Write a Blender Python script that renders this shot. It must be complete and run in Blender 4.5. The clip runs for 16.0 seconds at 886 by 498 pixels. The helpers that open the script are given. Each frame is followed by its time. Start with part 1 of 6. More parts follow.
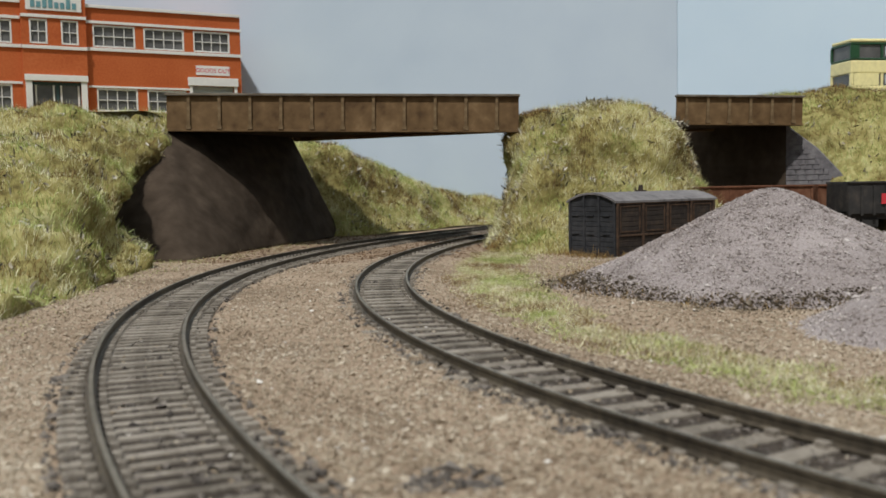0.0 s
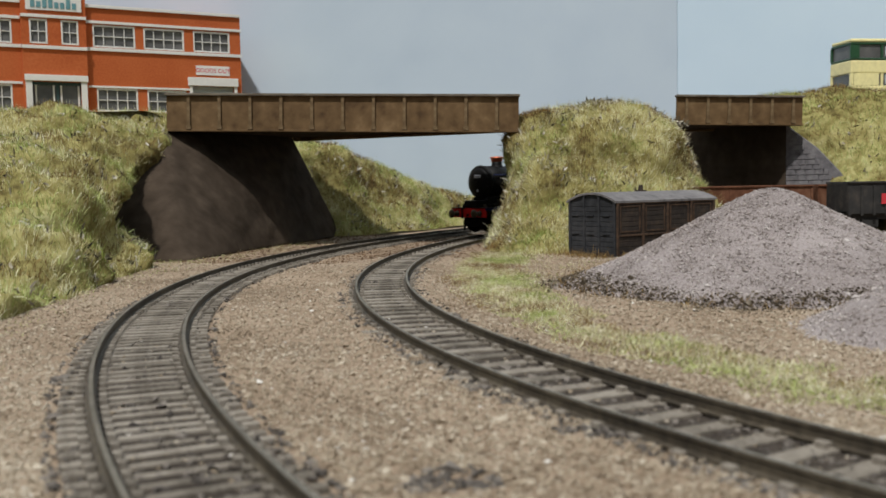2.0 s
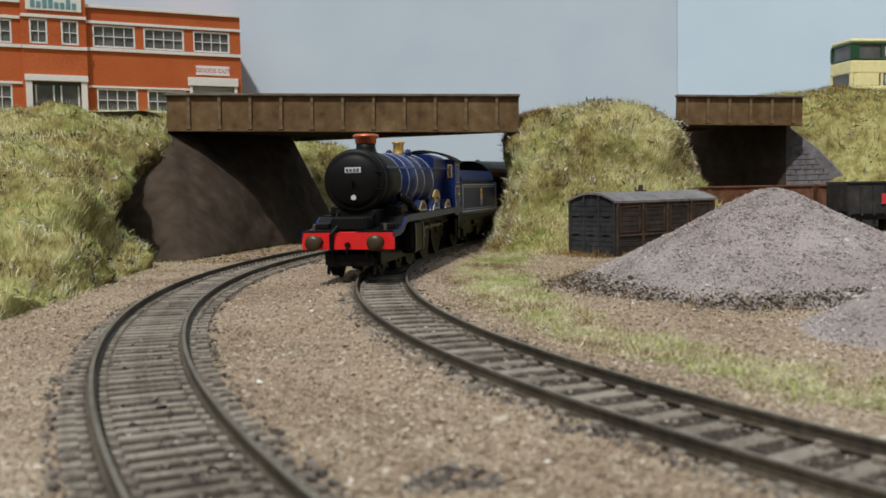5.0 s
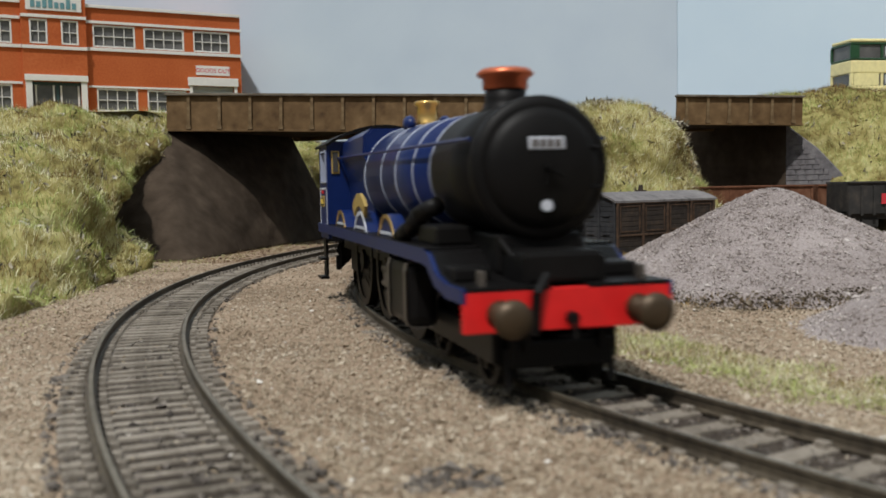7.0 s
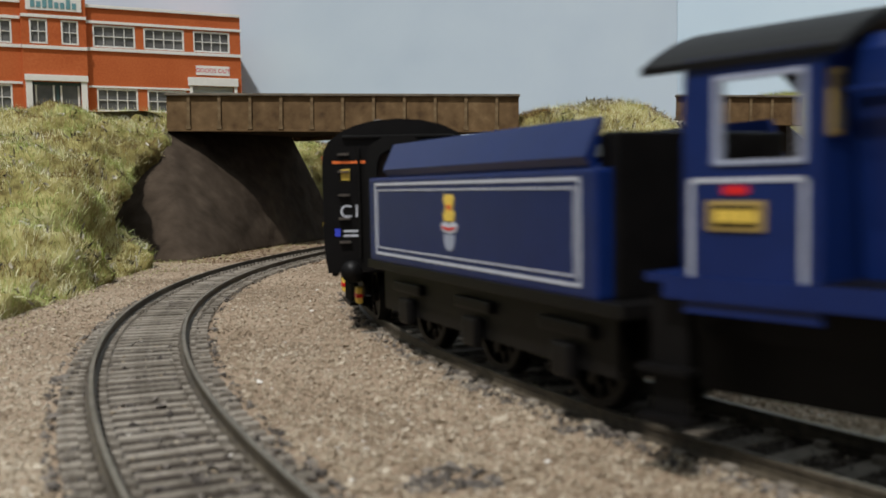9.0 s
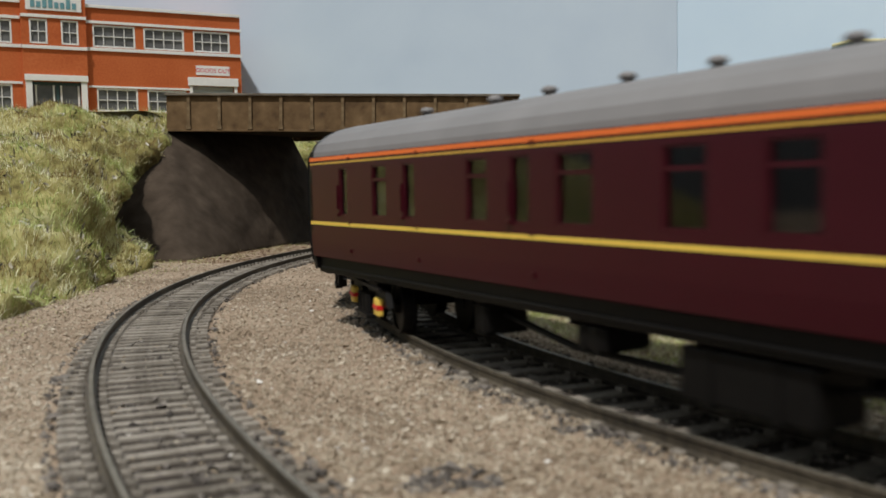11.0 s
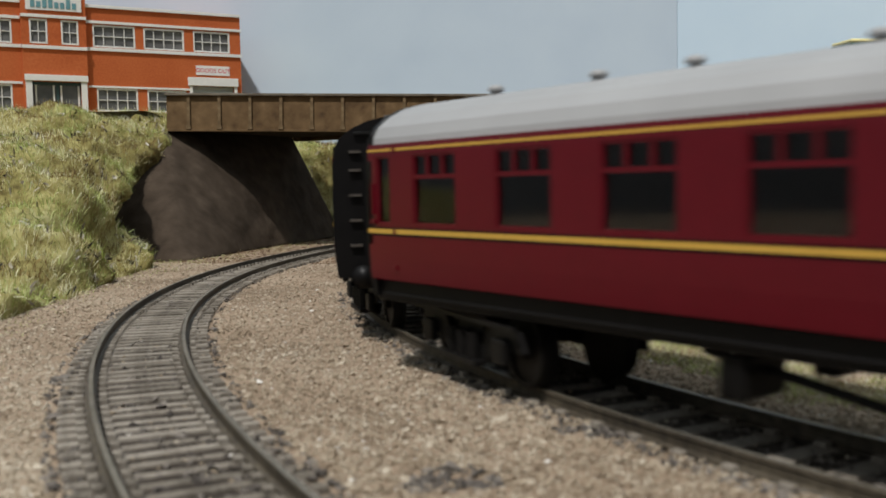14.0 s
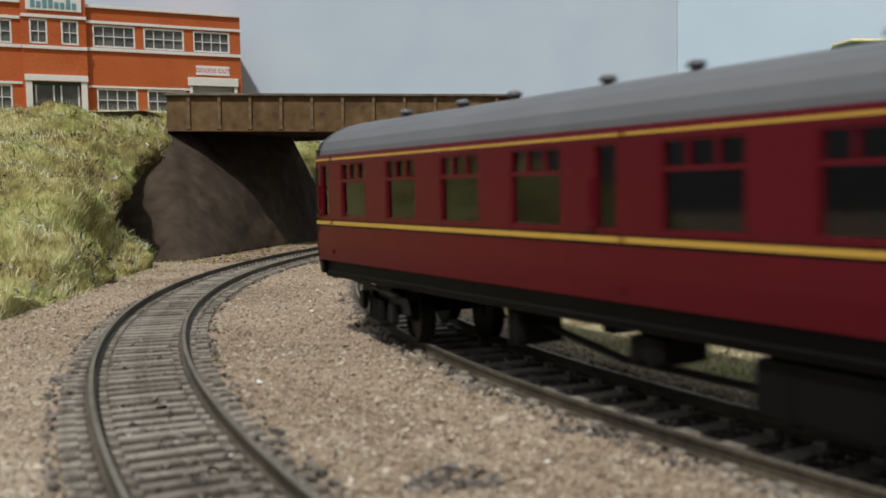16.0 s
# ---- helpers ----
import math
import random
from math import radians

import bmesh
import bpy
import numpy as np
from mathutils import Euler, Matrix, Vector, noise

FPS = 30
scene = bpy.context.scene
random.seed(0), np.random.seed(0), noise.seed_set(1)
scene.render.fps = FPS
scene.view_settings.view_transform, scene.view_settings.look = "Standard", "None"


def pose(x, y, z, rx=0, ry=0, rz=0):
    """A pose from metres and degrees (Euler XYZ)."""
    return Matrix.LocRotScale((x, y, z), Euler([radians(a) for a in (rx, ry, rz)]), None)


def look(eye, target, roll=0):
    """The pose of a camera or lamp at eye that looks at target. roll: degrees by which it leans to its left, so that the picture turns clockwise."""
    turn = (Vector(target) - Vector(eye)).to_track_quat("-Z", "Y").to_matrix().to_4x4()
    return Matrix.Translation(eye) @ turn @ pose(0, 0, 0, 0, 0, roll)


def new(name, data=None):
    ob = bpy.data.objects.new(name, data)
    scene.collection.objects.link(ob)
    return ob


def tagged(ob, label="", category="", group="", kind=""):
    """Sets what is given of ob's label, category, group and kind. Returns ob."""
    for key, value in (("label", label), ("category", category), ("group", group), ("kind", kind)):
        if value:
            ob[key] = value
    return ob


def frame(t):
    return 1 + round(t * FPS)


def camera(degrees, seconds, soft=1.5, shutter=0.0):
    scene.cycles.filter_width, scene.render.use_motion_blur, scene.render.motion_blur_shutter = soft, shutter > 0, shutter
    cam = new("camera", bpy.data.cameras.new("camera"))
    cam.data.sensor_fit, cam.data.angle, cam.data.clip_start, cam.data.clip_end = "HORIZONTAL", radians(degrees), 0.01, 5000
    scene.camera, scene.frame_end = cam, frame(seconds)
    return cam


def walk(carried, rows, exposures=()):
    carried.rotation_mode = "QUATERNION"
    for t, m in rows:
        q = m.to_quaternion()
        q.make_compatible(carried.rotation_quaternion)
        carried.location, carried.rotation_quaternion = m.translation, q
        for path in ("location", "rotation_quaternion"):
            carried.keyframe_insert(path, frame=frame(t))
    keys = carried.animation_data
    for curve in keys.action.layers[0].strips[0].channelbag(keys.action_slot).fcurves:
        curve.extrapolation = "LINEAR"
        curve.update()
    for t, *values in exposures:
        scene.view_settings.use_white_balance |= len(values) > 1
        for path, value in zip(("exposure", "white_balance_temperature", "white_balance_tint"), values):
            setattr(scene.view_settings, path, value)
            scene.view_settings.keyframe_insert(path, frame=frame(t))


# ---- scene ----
MM = 0.001
cam = camera(50.924, 16.0, soft=1.6, shutter=0.5)
cam.data.dof.use_dof, cam.data.dof.focus_distance, cam.data.dof.aperture_fstop = True, 0.46, 44.0
EYE = (0.0, 0.0, 0.0368)
AHEAD = (0.0, math.cos(radians(3.836)), 0.0368 - math.sin(radians(3.836)))
walk(cam, [(0.0, look(EYE, AHEAD, -1.106)), (16.0, look(EYE, AHEAD, -1.106))],
     exposures=[(0.0, 0.0), (16.0, 0.0)])

# ---- light: a room's soft white fill and one lamp over the layout ----
world = bpy.data.worlds.new("room_light")
scene.world = world
world.use_nodes = True
wn = world.node_tree.nodes
coord, split, fade = wn.new("ShaderNodeTexCoord"), wn.new("ShaderNodeSeparateXYZ"), wn.new("ShaderNodeValToRGB")
world.node_tree.links.new(coord.outputs["Generated"], split.inputs[0])
world.node_tree.links.new(split.outputs["Z"], fade.inputs[0])
world.node_tree.links.new(fade.outputs[0], wn["Background"].inputs[0])
fade.color_ramp.elements[0].position, fade.color_ramp.elements[0].color = 0.0, (0.13, 0.135, 0.14, 1)
fade.color_ramp.elements[1].position, fade.color_ramp.elements[1].color = 0.75, (0.86, 0.95, 1.0, 1)
wn["Background"].inputs[1].default_value = 0.72
lamp = new("layout_lamp", bpy.data.lights.new("layout_lamp", "SUN"))
lamp.data.energy, lamp.data.angle, lamp.data.color = 3.4, radians(2.5), (1.0, 0.975, 0.945)
lamp.matrix_world = look((-0.24, -0.58, 1.0), (0.0, 0.0, 0.0))


# ---- materials ----
def mat(name, cols, rough=0.7, metal=0.0, fine=1.0, coarse=30.0, bump=0.3, relief=0.3, mix=0.5, spec=0.4, each=0.0, island=False):
    """A surface of two or more colours mixed by fine and coarse mottling (sizes in mm), with a fine relief."""
    m = bpy.data.materials.new(name)
    m.use_nodes = True
    nt = m.node_tree
    b = nt.nodes["Principled BSDF"]
    tc = nt.nodes.new("ShaderNodeTexCoord")
    n1, n2 = nt.nodes.new("ShaderNodeTexNoise"), nt.nodes.new("ShaderNodeTexNoise")
    for n, size, detail in ((n1, fine, 5), (n2, coarse, 3)):
        nt.links.new(tc.outputs["Object"], n.inputs["Vector"])
        n.inputs["Scale"].default_value, n.inputs["Detail"].default_value = 1000.0 / size, detail
    blend = nt.nodes.new("ShaderNodeMix")
    blend.inputs[0].default_value = mix
    nt.links.new(n1.outputs["Fac"], blend.inputs[2])
    nt.links.new(n2.outputs["Fac"], blend.inputs[3])
    value = blend.outputs[0]
    if each:
        src = nt.nodes.new("ShaderNodeNewGeometry" if island else "ShaderNodeObjectInfo")
        mad = nt.nodes.new("ShaderNodeMath")
        mad.operation = "MULTIPLY_ADD"
        nt.links.new(src.outputs["Random Per Island" if island else "Random"], mad.inputs[0])
        mad.inputs[1].default_value = each
        nt.links.new(value, mad.inputs[2])
        sub = nt.nodes.new("ShaderNodeMath")
        sub.operation = "SUBTRACT"
        nt.links.new(mad.outputs[0], sub.inputs[0])
        sub.inputs[1].default_value = each / 2
        value = sub.outputs[0]
    ramp = nt.nodes.new("ShaderNodeValToRGB")
    lo, hi = 0.34, 0.66
    els = ramp.color_ramp.elements
    while len(els) < len(cols):
        els.new(0.5)
    for i, c in enumerate(cols):
        els[i].position = lo + (hi - lo) * i / max(1, len(cols) - 1)
        els[i].color = (*c, 1)
    nt.links.new(value, ramp.inputs[0])
    nt.links.new(ramp.outputs[0], b.inputs["Base Color"])
    b.inputs["Roughness"].default_value, b.inputs["Metallic"].default_value = rough, metal
    b.inputs["Specular IOR Level"].default_value = spec
    if bump:
        bp = nt.nodes.new("ShaderNodeBump")
        bp.inputs["Strength"].default_value, bp.inputs["Distance"].default_value = bump, relief * MM
        nt.links.new(n1.outputs["Fac"], bp.inputs["Height"])
        nt.links.new(bp.outputs[0], b.inputs["Normal"])
    return m


def paint(name, c, rough=0.4, metal=0.0, vary=0.12, spec=0.45, fine=3.0, bump=0.06):
    d = tuple(v * (1 - vary) for v in c)
    e = tuple(min(1.0, v * (1 + vary)) for v in c)
    return mat(name, [d, c, e], rough, metal, fine, 25.0, bump, 0.1, 0.5, spec)


M_SOIL = mat("brown_soil", [(0.15, 0.11, 0.075), (0.27, 0.2, 0.14), (0.36, 0.285, 0.21)], 0.95, fine=1.2, coarse=45, bump=0.9, relief=0.8, spec=0.1)
M_GRAIN = mat("sandy_grains", [(0.17, 0.125, 0.085), (0.28, 0.222, 0.155), (0.34, 0.28, 0.205), (0.45, 0.39, 0.305)], 0.9, fine=2.0, coarse=50, bump=0.3, each=0.34, island=True, spec=0.25)
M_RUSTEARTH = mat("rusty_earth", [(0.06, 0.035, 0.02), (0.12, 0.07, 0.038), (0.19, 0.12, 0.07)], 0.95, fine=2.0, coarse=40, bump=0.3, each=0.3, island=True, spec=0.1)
M_DIRT = mat("dark_leafy_dirt", [(0.04, 0.03, 0.02), (0.095, 0.075, 0.052), (0.17, 0.14, 0.105)], 0.95, fine=2.0, coarse=30, bump=0.3, each=0.35, island=True, spec=0.1)
M_CHIP = mat("pale_stone_chip", [(0.5, 0.47, 0.42), (0.65, 0.62, 0.57)], 0.6, fine=2.0, coarse=10, bump=0.1, each=0.3, island=True, spec=0.4)
M_BALLAST = mat("grey_ballast", [(0.045, 0.038, 0.033), (0.1, 0.086, 0.074), (0.18, 0.157, 0.135)], 0.9, fine=1.5, coarse=30, bump=0.4, each=0.35, island=True, spec=0.25)
M_PILE = mat("pinkish_grey_gravel", [(0.18, 0.15, 0.135), (0.26, 0.222, 0.205), (0.32, 0.28, 0.262), (0.44, 0.4, 0.375)], 0.85, fine=1.5, coarse=30, bump=0.5, relief=0.6, each=0.36, island=True, spec=0.25)
M_PILEBASE = mat("pinkish_grey_gravel_base", [(0.17, 0.142, 0.133), (0.265, 0.23, 0.22), (0.335, 0.295, 0.285)], 0.9, fine=0.9, coarse=30, bump=0.9, relief=0.8, spec=0.2)
# dirty ballast; the shade between sleepers is put into its dark colour
M_BED = mat("gap_shade_ballast", [(0.026, 0.02, 0.016), (0.052, 0.042, 0.034), (0.1, 0.083, 0.068)], 0.95, fine=1.1, coarse=25, bump=0.9, relief=0.7, spec=0.1)
M_SLEEPER = mat("weathered_sleeper", [(0.1, 0.086, 0.068), (0.185, 0.16, 0.13), (0.26, 0.23, 0.19)], 0.85, fine=1.2, coarse=12, bump=0.4, each=0.25, spec=0.2)
M_RAILTOP = mat("worn_rail_head", [(0.12, 0.105, 0.08), (0.2, 0.18, 0.14), (0.28, 0.25, 0.2)], 0.4, 0.6, fine=2, coarse=15, bump=0.05, spec=0.4)
M_RAILSIDE = mat("rusty_rail", [(0.03, 0.024, 0.017), (0.065, 0.052, 0.036), (0.11, 0.09, 0.062)], 0.6, 0.2, fine=1.5, coarse=20, bump=0.2, spec=0.4)
M_GIRDER = mat("rusty_brown_girder", [(0.045, 0.024, 0.01), (0.1, 0.058, 0.024), (0.14, 0.085, 0.038), (0.2, 0.13, 0.065)], 0.75, 0.0, fine=7, coarse=40, bump=0.25, relief=0.4, spec=0.25)
M_GIRDERCAP = mat("greyed_girder_flange", [(0.09, 0.07, 0.05), (0.17, 0.145, 0.11)], 0.7, fine=5, coarse=30, spec=0.3)
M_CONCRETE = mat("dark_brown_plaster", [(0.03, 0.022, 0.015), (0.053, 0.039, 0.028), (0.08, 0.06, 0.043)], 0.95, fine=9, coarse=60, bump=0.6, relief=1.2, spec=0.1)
M_STONEWALL = mat("grey_stone_wall", [(0.09, 0.085, 0.09), (0.16, 0.15, 0.155), (0.22, 0.21, 0.21)], 0.9, fine=4, coarse=30, bump=0.4, spec=0.15)
M_TURF = mat("dry_turf", [(0.08, 0.06, 0.025), (0.2, 0.17, 0.06), (0.3, 0.27, 0.11), (0.4, 0.37, 0.19)], 0.95, fine=6, coarse=40, bump=0.8, relief=1.5, spec=0.05)
M_BACK = mat("pale_blue_painted_board", [(0.445, 0.525, 0.61), (0.475, 0.555, 0.635), (0.5, 0.58, 0.65)], 0.7, fine=60, coarse=300, bump=0.12, relief=0.5, spec=0.2)
M_BACK2 = mat("sky_blue_painted_board", [(0.52, 0.645, 0.755), (0.56, 0.68, 0.78)], 0.7, fine=60, coarse=300, bump=0.05, relief=0.4, spec=0.2)
# girder brown made lighter: the ribs' highlights are put into the colour
M_RIB = mat("rust_brown_rib_highlight", [(0.09, 0.055, 0.025), (0.15, 0.1, 0.05), (0.22, 0.165, 0.095)], 0.75, 0.0, fine=4, coarse=12, bump=0.25, relief=0.3, spec=0.25)


# ---- building helpers (all sizes in mm) ----
def mesh_of(name, verts, faces, material, smooth=False):
    me = bpy.data.meshes.new(name)
    me.from_pydata((np.asarray(verts, dtype=float) * MM).tolist(), [], faces if isinstance(faces, list) else faces.tolist())
    me.materials.append(material)
    if smooth:
        me.polygons.foreach_set("use_smooth", [True] * len(me.polygons))
    me.update()
    return me


def part(name, bm, material, parent=None, label="", smooth=False, at=None):
    """One mesh object from a bmesh drawn in mm, under a thing or a part."""
    me = bpy.data.meshes.new(name)
    bmesh.ops.recalc_face_normals(bm, faces=bm.faces)
    bm.transform(Matrix.Scale(MM, 4))
    bm.to_mesh(me)
    bm.free()
    me.materials.append(material)
    if smooth:
        for p in me.polygons:
            p.use_smooth = True
    ob = new(name, me)
    if at is not None:
        ob.matrix_basis = at
    if parent is not None:
        ob.parent = parent
    return tagged(ob, label)


def at(x, y, z, rx=0, ry=0, rz=0):
    return pose(x * MM, y * MM, z * MM, rx, ry, rz)


def thing(name, label, category, m=None, group="", kind=""):
    ob = new(name)
    ob.empty_display_size = 0.005
    if m is not None:
        ob.matrix_basis = m
    return tagged(ob, label, category, group, kind)


def box(bm, x0, x1, y0, y1, z0, z1, bevel=0.0, m=None):
    vs = bmesh.ops.create_cube(bm, size=1.0)["verts"]
    t = Matrix.Translation(((x0 + x1) / 2, (y0 + y1) / 2, (z0 + z1) / 2)) @ Matrix.Diagonal((x1 - x0, y1 - y0, z1 - z0, 1))
    bmesh.ops.transform(bm, matrix=(m @ t) if m is not None else t, verts=vs)
    if bevel:
        es = list({e for v in vs for e in v.link_edges})
        bmesh.ops.bevel(bm, geom=es, offset=bevel, segments=2, profile=0.6, affect="EDGES")
    return bm


def tube(bm, p0, p1, r0, r1=None, seg=12, caps=True):
    r1 = r0 if r1 is None else r1
    p0, p1 = Vector(p0), Vector(p1)
    d = p1 - p0
    m = Matrix.Translation((p0 + p1) / 2) @ d.to_track_quat("Z", "Y").to_matrix().to_4x4()
    bmesh.ops.create_cone(bm, cap_ends=caps, segments=seg, radius1=r0, radius2=r1, depth=d.length, matrix=m)
    return bm


def lathe(bm, prof, m=None, seg=24):
    """Turns a profile of (radius, height) round the z axis."""
    rings = []
    for r, h in prof:
        ring = [bm.verts.new((r * math.cos(2 * math.pi * i / seg), r * math.sin(2 * math.pi * i / seg), h)) for i in range(seg)]
        rings.append(ring)
    for a, b in zip(rings, rings[1:]):
        for i in range(seg):
            bm.faces.new((a[i], a[(i + 1) % seg], b[(i + 1) % seg], b[i]))
    for ring in (rings[0], rings[-1]):
        if (ring[0].co - ring[seg // 2].co).length > 1e-4:
            bm.faces.new(ring)
    if m is not None:
        bmesh.ops.transform(bm, matrix=m, verts=[v for ring in rings for v in ring])
    return bm


def extrude(bm, outline, y0, y1, m=None):
    """A flat outline of (x, z) given thickness along y."""
    a = [bm.verts.new((x, y0, z)) for x, z in outline]
    b = [bm.verts.new((x, y1, z)) for x, z in outline]
    bm.faces.new(a)
    bm.faces.new(b[::-1])
    n = len(a)
    for i in range(n):
        bm.faces.new((a[i], b[i], b[(i + 1) % n], a[(i + 1) % n]))
    if m is not None:
        bmesh.ops.transform(bm, matrix=m, verts=a + b)
    return bm


def catmull(pts, n):
    """A smooth line of n points through a few control points."""
    pts = np.asarray(pts, dtype=float)
    out = []
    for t in np.linspace(0, len(pts) - 1, n):
        i = min(int(t), len(pts) - 2)
        u = t - i
        p0, p1, p2, p3 = pts[max(i - 1, 0)], pts[i], pts[i + 1], pts[min(i + 2, len(pts) - 1)]
        out.append(0.5 * (2 * p1 + (p2 - p0) * u + (2 * p0 - 5 * p1 + 4 * p2 - p3) * u * u + (3 * p1 - p0 - 3 * p2 + p3) * u ** 3))
    return np.array(out)


def wobble(p, size, seed=0.0):
    return noise.noise(Vector((p[0] / size + seed, p[1] / size - seed, p[2] / size + 2 * seed)))


def loft(lines, nu, nv, bulge=0.0, rough=((18, 4), (6, 1.5)), closed=False, seed=3.0):
    """A surface stretched over a few lines, roughened. Returns a grid of points."""
    rows = [catmull(l, nu) for l in lines]
    grid = np.zeros((nv, nu, 3))
    for j in range(nu):
        grid[:, j] = catmull([r[j] for r in rows], nv)
    du, dv = np.gradient(grid, axis=1), np.gradient(grid, axis=0)
    nor = np.cross(du, dv)
    nor /= np.maximum(np.linalg.norm(nor, axis=2, keepdims=True), 1e-9)
    if nor[:, :, 2].mean() < 0:
        nor = -nor
    for i in range(nv):
        for j in range(nu):
            fade = min(1.0, i / 3.0, 1.0 if closed else (nu - 1 - j) / 7.0)
            p = grid[i, j]
            d = sum(a * wobble(p, s, seed) for s, a in rough) + bulge * math.sin(math.pi * i / (nv - 1))
            grid[i, j] = p + nor[i, j] * d * fade
    return grid


def grid_faces(nv, nu):
    i, j = np.meshgrid(np.arange(nv - 1), np.arange(nu - 1), indexing="ij")
    a = (i * nu + j).ravel()
    return np.stack([a, a + 1, a + nu + 1, a + nu], 1)


def grid_thing(name, grid, material, label, category, kind="structure"):
    nv, nu = grid.shape[:2]
    return tagged(new(name, mesh_of(name, grid.reshape(-1, 3), grid_faces(nv, nu), material, True)), label, category, kind=kind)


# ---- the two curved tracks: heading as a polynomial of the distance along the line ----
class Line:
    def __init__(self, x, y, th, k0, k1, k2, s0, s1, far_k, near_k, turn_end, length0, length1):
        ds = 1.0
        self.s = np.arange(length0, length1, ds)
        k = k0 + 2 * k1 * self.s + 3 * k2 * self.s ** 2
        k = np.where(self.s < s0, far_k, np.where(self.s > s1, near_k, k))
        k = np.where(self.s < turn_end, 0.0, k)
        i0 = int(round(-length0 / ds))
        th_all = np.cumsum(k) * ds
        self.th = th_all - th_all[i0] + th
        X, Y = np.cumsum(np.cos(self.th)) * ds, np.cumsum(np.sin(self.th)) * ds
        self.x, self.y = X - X[i0] + x, Y - Y[i0] + y

    def at(self, s, off=0.0):
        """Place and heading at a distance s; off is to the left of the way of travel."""
        x, y, th = (float(np.interp(s, self.s, a)) for a in (self.x, self.y, self.th))
        return x - math.sin(th) * off, y + math.cos(th) * off, th


RAIL_Z = 4.5
MAIN = Line(-22.075, 333.483, -1.5286, 0.0019309, 1.44649e-6, -1.16083e-9, -330, 300, 1 / 200, 1 / 402, -585, -1900, 1400)
LOOP = Line(-86.189, 320.68, -1.51785, 0.00186326, 3.27498e-7, -2.53924e-9, -460, 300, 1 / 150, 1 / 700, -600, -900, 480)


def rail_profile():
    return [(-0.95, -2.4), (0.95, -2.4), (0.95, -2.1), (0.25, -1.85), (0.25, -0.85), (0.45, -0.6), (0.45, -0.08), (0.34, 0), (-0.34, 0), (-0.45, -0.08), (-0.45, -0.6), (-0.25, -0.85), (-0.25, -1.85), (-0.95, -2.1)]


def build_track(name, line, s0, s1, pitch, width, label, long=28.0):
    tr = thing(name, label, "railway track", kind="structure")
    prof = rail_profile()
    for side in (-1, 1):
        vs, fs = [], []
        ss = np.arange(s0, s1, 4.0)
        for s in ss:
            for a, z in prof:
                x, y, th = line.at(s, side * 8.75 + a)
                vs.append((x, y, RAIL_Z + z))
        n = len(prof)
        for i in range(len(ss) - 1):
            for j in range(n):
                fs.append((i * n + j, i * n + (j + 1) % n, (i + 1) * n + (j + 1) % n, (i + 1) * n + j))
        ob = new("rail", mesh_of("rail", vs, fs, M_RAILSIDE))
        ob.data.materials.append(M_RAILTOP)
        ob.data.polygons.foreach_set("material_index", [1 if i % n == 7 else 0 for i in range(len(fs))])
        ob.parent = tr
    ss = np.arange(s0, s1, 5.0)
    wide = np.linspace(-16, 16, 13)
    g = np.zeros((len(ss), len(wide), 3))
    for i, d in enumerate(ss):
        for j, o in enumerate(wide):
            x, y, th = line.at(d, o + 0.8 * wobble((d, o, 0), 9, 3.0))
            g[i, j] = (x, y, 1.75 - 0.3 * max(0.0, abs(o) - 10.0) + 0.3 * wobble((x, y, 0), 3.5, 1.5))
    bed = new("ballast_bed", mesh_of("ballast_bed", g.reshape(-1, 3), grid_faces(len(ss), len(wide)), M_BED, True))
    bed.parent = tr
    tagged(bed, "dirty ballast between the sleepers, gap shade in its dark colour")
    bm = bmesh.new()
    box(bm, -width / 2, width / 2, -long / 2, long / 2, 0.0, 1.9, 0.2)
    for side in (-1, 1):
        for k in (-1.9, 1.9):
            box(bm, -0.9, 0.9, side * 8.75 + k - 0.6, side * 8.75 + k + 0.6, 1.9, 2.7)
    first = part("sleeper", bm, M_SLEEPER, tr)
    rng = random.Random(5)
    s = s0 + 2
    while s < s1 - 2:
        x, y, th = line.at(s)
        m = at(x, y, 0.25 + rng.uniform(-0.15, 0.1), rng.uniform(-0.8, 0.8), 0, math.degrees(th) + rng.uniform(-1.5, 1.5))
        if first is not None:
            first.matrix_basis, ob, first = m, first, None
            data = ob.data
        else:
            ob = new("sleeper", data)
            ob.parent, ob.matrix_basis = tr, m
        s += pitch
    return tr


